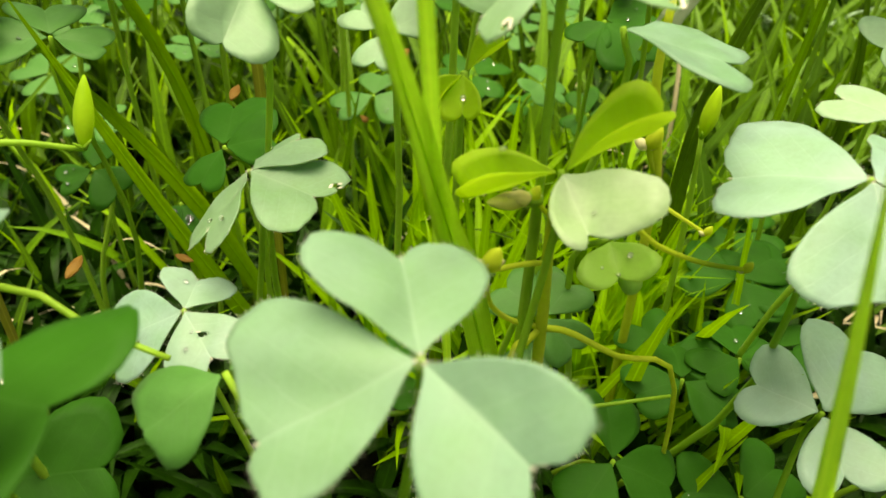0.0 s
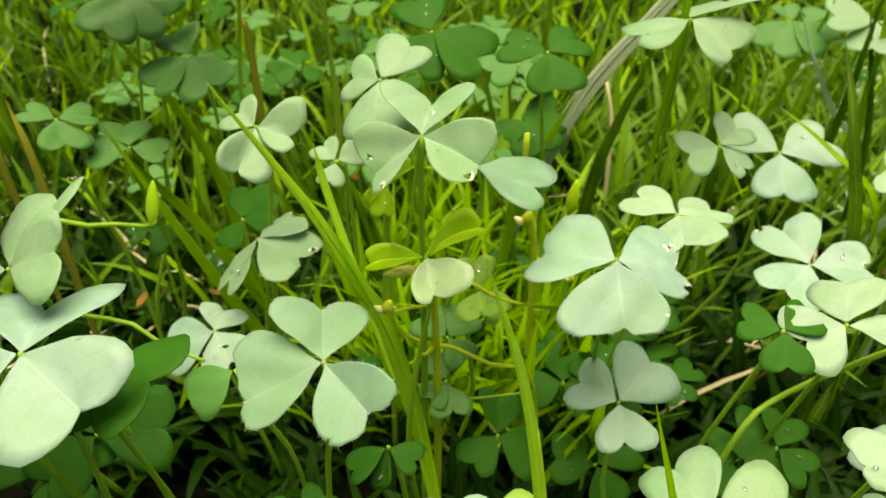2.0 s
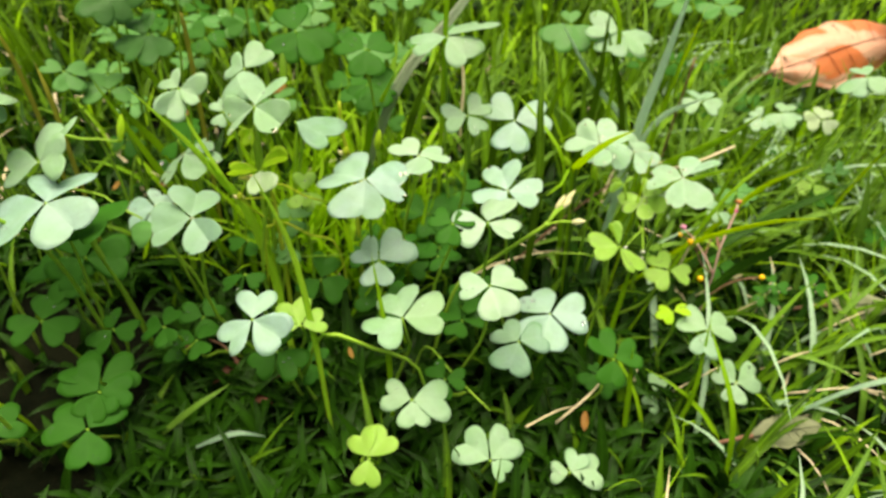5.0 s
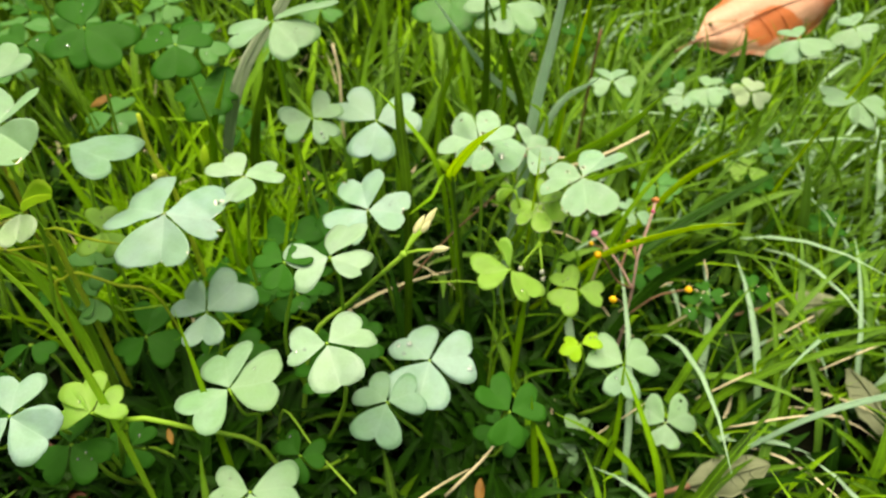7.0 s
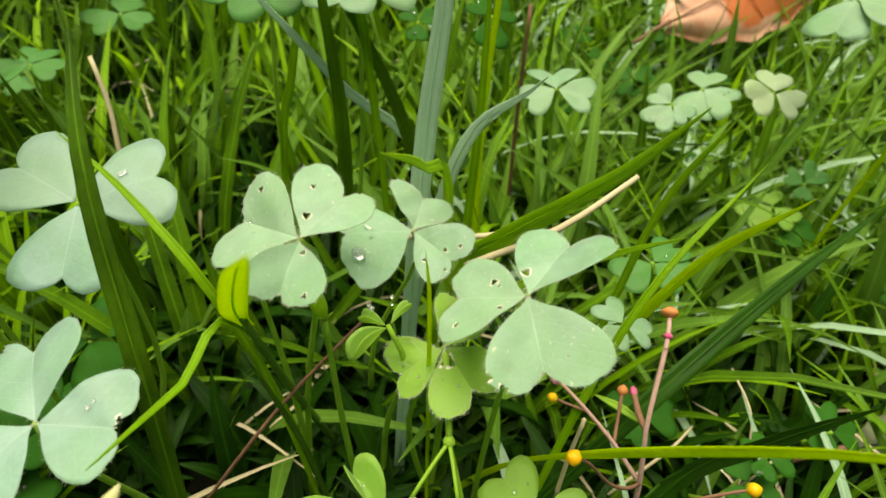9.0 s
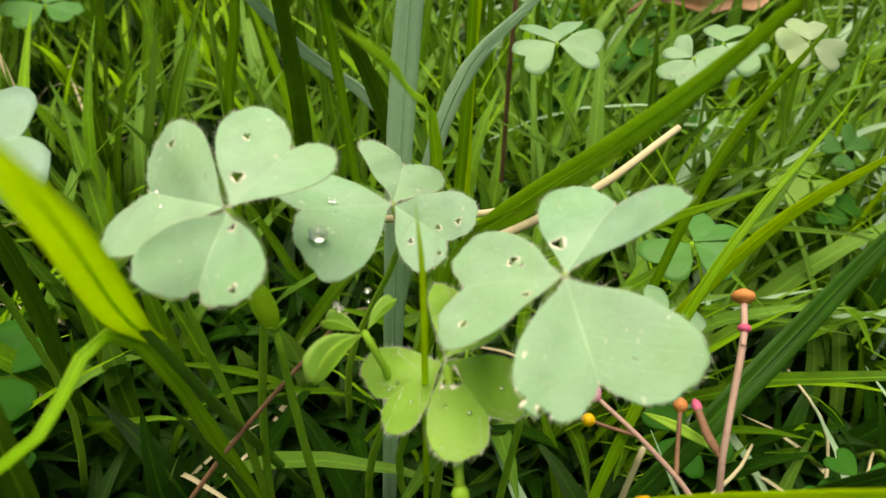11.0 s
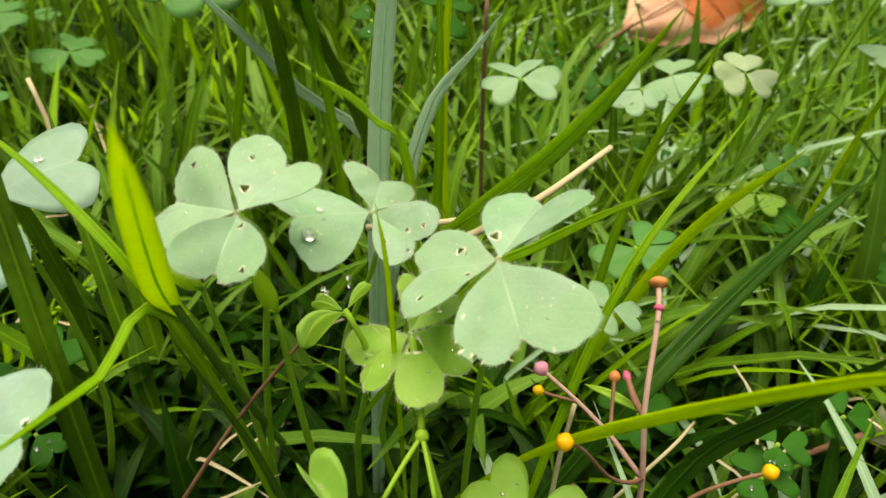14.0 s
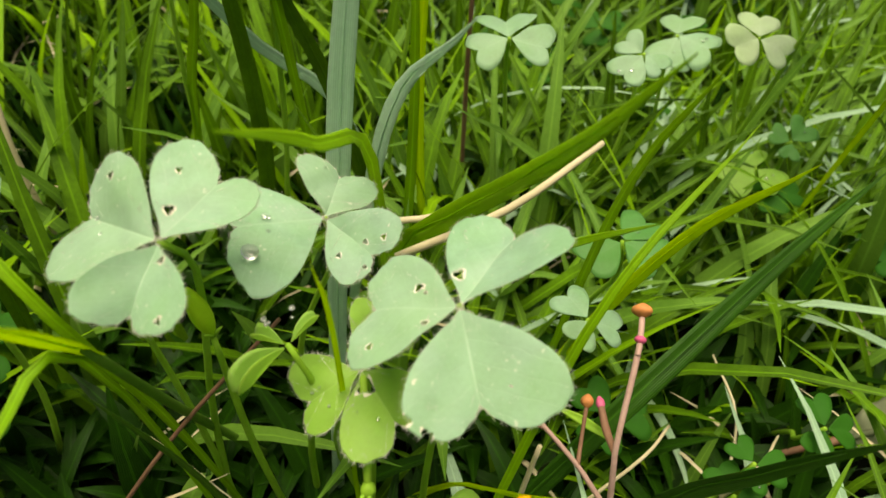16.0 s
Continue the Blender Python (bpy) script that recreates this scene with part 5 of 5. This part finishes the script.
BASE = (0.2105, 0.098, 0)
FORK = (0.2064, 0.1095, 0.0564)
LOW = (0.2109, 0.1035, 0.051)
TALL = (0.2106, 0.1074, 0.0633)
weed = small_weed(BASE, [
    ([BASE, (0.2112, 0.1010, 0.03), LOW, TALL, (0.2128, 0.1125, 0.0705), (0.2150, 0.1174, 0.0768), (0.2164, 0.1218, 0.0797)], (0.75, 0.7, 0.6, 0.62, 0.55), STEM_PINK, RUST, 2.3, 1.75, "round orange-brown flower head"),
    ([(0.2145, 0.1163, 0.0760), (0.2150, 0.1174, 0.0768), (0.2153, 0.1181, 0.0773)], (0.5, 0.6), STEM_PINK, MAGENTA, 1.5, 1.0, "small magenta swelling on the stem"),
    ([LOW, (0.2085, 0.1065, 0.0540), FORK, (0.2020, 0.1150, 0.0598), (0.1973, 0.1222, 0.0615)], (0.6, 0.55, 0.5, 0.42), STEM_PINK, PINK, 2.9, 1.5, "pale pink bud"),
    ([(0.2020, 0.1150, 0.0598), (0.1985, 0.1178, 0.0590), (0.1962, 0.1196, 0.0588)], (0.4, 0.35), STEM_RED, BERRY, 2.2, 1.15, "small yellow flower head"),
    ([FORK, (0.2078, 0.1130, 0.0580), (0.2092, 0.1165, 0.0602), (0.2099, 0.1182, 0.0612)], (0.5, 0.42, 0.5), STEM_RED, RUST, 2.4, 1.2, "rusty flower head"),
    ([TALL, (0.2110, 0.1120, 0.0622), (0.2114, 0.1165, 0.0628)], (0.7, 0.85, 0.7), STEM_RED, MAGENTA, 2.6, 0.8, "reddish pointed bud"),
    ([LOW, (0.2060, 0.1000, 0.0560), (0.2011, 0.0985, 0.0610), (0.1950, 0.0965, 0.0715), (0.1917, 0.0958, 0.0748)], (0.5, 0.4, 0.32), STEM_RED, BERRY, 2.8, 1.45, "round yellow flower head"),
    ([(0.2110, 0.1000, 0.040), (0.2175, 0.0978, 0.0525), (0.2240, 0.0965, 0.0575), (0.2279, 0.0957, 0.0594)], (0.5, 0.42, 0.36), STEM_RED, BERRY, 2.8, 1.4, "round yellow flower head"),
    ([(0.2110, 0.1000, 0.040), (0.2030, 0.0920, 0.056), (0.1975, 0.0850, 0.0640)], (0.5, 0.4, 0.34), STEM_RED, BERRY, 2.8, 1.45, "round orange-yellow flower head"),
], "small branching weed with reddish stems and yellow heads")
bract = blade_mesh(off(BASE, (0.2125, 0.1125, 0.0588), (0.2085, 0.1160, 0.0596), (0.2048, 0.1195, 0.0592)), 0.0017, STALK, 8, 0.25, 0.0, (0, -0.75, 0.65), "bract")
part("bract", bract, weed, "yellow-green pointed bract")


# ---- litter ----
def fallen_leaf(at, along, normal, length, width, material, label, curl=0.6, seed=0, category="fallen leaf"):
    """A curled, dry leaf with a midrib and an uneven outline."""
    rng = random.Random(seed)
    x = Vector(along).normalized()
    z = (Vector(normal) - x * Vector(normal).dot(x)).normalized()
    y = z.cross(x)
    n, m = 26, 12
    verts, faces = [], []
    for k in range(n + 1):
        s = k / n
        half = width * 0.5 * math.sin(math.pi * min(max(s, 0.015), 0.985)) ** 0.7 * (1 + 0.05 * math.sin(31 * s + seed))
        for j in range(m + 1):
            v = (j / m - 0.5) * 2
            a = v * curl * 1.4
            d = y * math.sin(a) / max(0.3, curl * 1.4) * half + z * (1 - math.cos(a)) / max(0.3, curl * 1.4) * half * -1.0
            w = 0.02 * math.sin(9 * s + 5 * v + seed) * width + 0.03 * width * max(0, 0.12 - abs(v)) * -6
            verts.append(x * (s - 0.5) * length + d + z * (w - 0.25 * length * (s - 0.5) ** 2))
    for k in range(n):
        for j in range(m):
            a = k * (m + 1) + j
            faces.append((a, a + m + 1, a + m + 2, a + 1))
    top = len(verts)
    verts += [v - z * 0.0004 for v in verts]
    rim = list(range(m + 1)) + [k * (m + 1) + m for k in range(1, n + 1)] + [n * (m + 1) + j for j in range(m - 1, -1, -1)] + [k * (m + 1) for k in range(n - 1, 0, -1)]
    faces += [tuple(i + top for i in f[::-1]) for f in faces]
    for a, b in zip(rim, rim[1:] + rim[:1]):
        faces.append((b, a, a + top, b + top))
    ob = new("fallen_leaf", mesh_of("fallen_leaf", verts, faces, material))
    ob.location = at
    if length > 0.03:
        line = [x * (s - 0.5) * length + z * (0.0006 - 0.25 * length * (s - 0.5) ** 2) for s in (0.02, 0.2, 0.4, 0.6, 0.8, 0.97)]
        part("midrib", tube(line, (0.0008, 0.0006, 0.0003), material, 14, 6, "midrib"), ob, "raised midrib")
        part("leaf_stalk", tube([line[0], line[0] - x * 0.008 - z * 0.002, line[0] - x * 0.016 - z * 0.007], (0.0011, 0.0009, 0.0008), STEM_RED, 8, 6, "leaf_stalk"), ob, "short dry stalk")
        for k, s in enumerate((0.22, 0.34, 0.46, 0.58, 0.70)):
            for side in (-1, 1):
                half = width * 0.5 * math.sin(math.pi * s) ** 0.7
                rows = []
                for v in (0.0, 0.3, 0.6, 0.8):
                    a = v * curl * 1.4
                    t = s + v * 0.1
                    rows.append(x * (t - 0.5) * length + y * (side * math.sin(a) / max(0.3, curl * 1.4) * half) - z * ((1 - math.cos(a)) / max(0.3, curl * 1.4) * half + 0.25 * length * (t - 0.5) ** 2 - 0.0001))
                part("side_vein", tube(rows, (0.0003, 0.0002), material, 6, 5, "side_vein"), ob)
    return tagged(ob, label, category)


fallen_leaf((0.337, 0.322, 0.075), (0.85, 0.50, 0.10), (-0.15, -0.70, 0.70), 0.120, 0.054, FALLEN, "curled orange-brown fallen leaf lying in the grass", 0.7, 3)


def straw(points, mm, label="pale dry straw lying across the grass", material=None):
    foot = Vector(points[0])
    ob = new("straw", tube([Vector(p) - foot for p in points], (mm / 2000, mm / 2200, mm / 2600), material or DRY, 8, 7, "straw"))
    ob.location = foot
    return tagged(ob, label, "straw", "dry straws")


for x, y, z, mm, seed in ((-0.0088, 0.1759, 0.0794, 17, 1), (-0.0402, 0.1352, 0.0853, 9, 4), (-0.0659, 0.1041, 0.0620, 10, 8), (-0.0490, 0.1142, 0.0573, 7, 9), (0.152, 0.030, 0.030, 15, 3), (-0.02, 0.2, 0.05, 14, 6), (0.056, 0.034, 0.050, 9, 7)):
    turn = random.Random(seed).uniform(0, 6.28)
    fallen_leaf((x, y, z), (math.cos(turn), math.sin(turn), 0.2), (0.1, -0.4, 0.9), mm / 1700, mm / 4200, WITHERED, "small withered yellow leaf caught in the grass", 0.5, seed)
straw([(0.180, 0.142, 0.076), (0.1985, 0.1410, 0.0860), (0.2175, 0.1516, 0.0905)], 1.6)
straw([(0.168, 0.150, 0.078), (0.1850, 0.1480, 0.0790), (0.198, 0.1500, 0.0800)], 1.4)
straw([(0.120, 0.118, 0.028), (0.140, 0.124, 0.055), (0.160, 0.132, 0.074)], 0.9, "thin brown dry stem behind the leaves", STEM_RED)
straw([(0.195, 0.105, 0.045), (0.196, 0.106, 0.058), (0.1975, 0.107, 0.069)], 1.0)
straw([(-0.0302, 0.2446, 0.1322), (-0.0098, 0.2478, 0.1341), (0.0102, 0.2550, 0.1329)], 2.2, "pale pinkish dry straw")
straw([(0.088, 0.222, 0.0), (0.0860, 0.2231, 0.0438), (0.0850, 0.230, 0.066), (0.0815, 0.236, 0.080)], 1.7, "curved dry brown grass blade")
straw([(0.2084, 0.2206, 0.02), (0.207, 0.2182, 0.0698), (0.2068, 0.2171, 0.1022)], 1.4, "upright reddish dry grass stem", STEM_RED)


for x, y, z, mm, seed in ((-0.0024, 0.0457, 0.012, 20, 21), (0.0157, 0.0337, 0.012, 17, 22), (-0.0207, 0.0553, 0.012, 15, 23)):
    turn = random.Random(seed).uniform(0, 6.28)
    fallen_leaf((x, y, z), (math.cos(turn), math.sin(turn), 0.1), (0.1, -0.3, 0.9), mm / 1300, mm / 5200, BROWN, "dark red-brown dead leaf lying on the soil", 0.5, seed)
straw([(-0.020, 0.066, 0.006), (-0.008, 0.058, 0.014), (0.004, 0.049, 0.010)], 1.3, "dark reddish dead stem on the soil", STEM_RED)
straw([(0.006, 0.030, 0.005), (0.016, 0.040, 0.014), (0.024, 0.052, 0.008)], 1.2, "dark reddish dead stem on the soil", STEM_RED)
for foot, mid, tip in (((-0.080, 0.100, 0), (-0.0815, 0.1020, 0.0950), (-0.0872, 0.1074, 0.1198)), ((-0.100, 0.120, 0), (-0.1030, 0.1180, 0.1020), (-0.1100, 0.1200, 0.1290)),
                       ((-0.034, 0.136, 0), (-0.0375, 0.1428, 0.1135), (-0.0414, 0.1483, 0.1298))):
    grass_blade([foot, mid, tip], 2.6, YELLOWED, "yellowed grass blade standing among the sorrel", 0.2)


for a, b, mm in (((0.2138, 0.1163), (0.2382, 0.1292), 1.2), ((0.1411, 0.0310), (0.1595, 0.0498), 1.6), ((0.2423, 0.0606), (0.2845, 0.0632), 1.3), ((0.2721, 0.1022), (0.2935, 0.1124), 1.1),
                 ((0.2354, 0.0730), (0.2574, 0.0818), 1.3), ((0.1925, 0.0545), (0.2178, 0.0698), 1.0), ((0.2886, 0.0886), (0.3155, 0.0983), 1.2), ((0.2418, 0.1098), (0.2564, 0.1462), 1.0), ((0.2335, 0.1094), (0.2612, 0.1237), 1.0)):
    straw([(a[0], a[1], 0.024), ((a[0] + b[0]) / 2 + 0.002, (a[1] + b[1]) / 2 - 0.002, 0.034), (b[0], b[1], 0.030)], mm * 0.7)
for x, y, mm, seed in ((0.3007, 0.1267, 46, 31), (0.2405, 0.0434, 44, 32), (0.3063, 0.0753, 48, 33)):
    turn = random.Random(seed).uniform(0, 3.1)
    fallen_leaf((x, y, 0.022), (math.cos(turn), math.sin(turn), 0.12), (0.05, -0.35, 0.9), mm / 1400, mm / 3000, GREYED, "grey-brown dead leaf flattened in the grass", 0.35, seed)


# ---- dew ----
def dew(leaf, k, u, v, mm):
    """A drop that sits on leaflet k of a placed leaf, at shares u along and v across its length."""
    at, along, across, normal, size, bend, droop = PLACED[leaf][k]
    z = abs(v) * math.tan(bend) - droop * u * u - 0.18 * v * v
    place = at + (along * u + across * v + normal * (z + 0.015)) * size
    bm = bmesh.new()
    bmesh.ops.create_uvsphere(bm, u_segments=14, v_segments=9, radius=mm / 2000)
    for vert in bm.verts:
        vert.co.z *= 0.72
    bmesh.ops.rotate(bm, verts=bm.verts, matrix=Vector((0, 0, 1)).rotation_difference(normal).to_matrix())
    me = bpy.data.meshes.new("dew_drop")
    bm.to_mesh(me)
    bm.free()
    me.polygons.foreach_set("use_smooth", np.ones(len(me.polygons), dtype=bool))
    me.materials.append(DEW)
    ob = new("dew_drop", me)
    ob.location = place + normal * mm / 2000 * 0.6
    tagged(ob, "clear round dew drop resting on a sorrel leaflet", "dew drop", "dew drops")


dew(8, 0, 0.95, 0.42, 2.6)
dew(19, 0, 0.75, 0.1, 2.0)
dew(19, 0, 0.95, 0.35, 1.6)
dew(19, 0, 0.6, 0.4, 1.2)
dew(19, 1, 1.0, -0.4, 1.8)
dew(19, 2, 1.0, -0.2, 1.2)
dew(26, 0, 0.7, 0.2, 0.8)
dew(26, 1, 0.8, -0.2, 0.8)
dew(63, 0, 0.6, 0.1, 2.0)
dew(63, 0, 0.9, 0.3, 1.4)
dew(63, 1, 0.6, 0.0, 1.8)
rng_dew = random.Random(5)
for leaf in range(len(PLACED)):
    for k in range(3):
        if rng_dew.random() < 0.3:
            for _ in range(rng_dew.randint(1, 3)):
                dew(leaf, k, rng_dew.uniform(0.4, 1.0), rng_dew.uniform(-0.35, 0.35), rng_dew.uniform(0.4, 1.0))
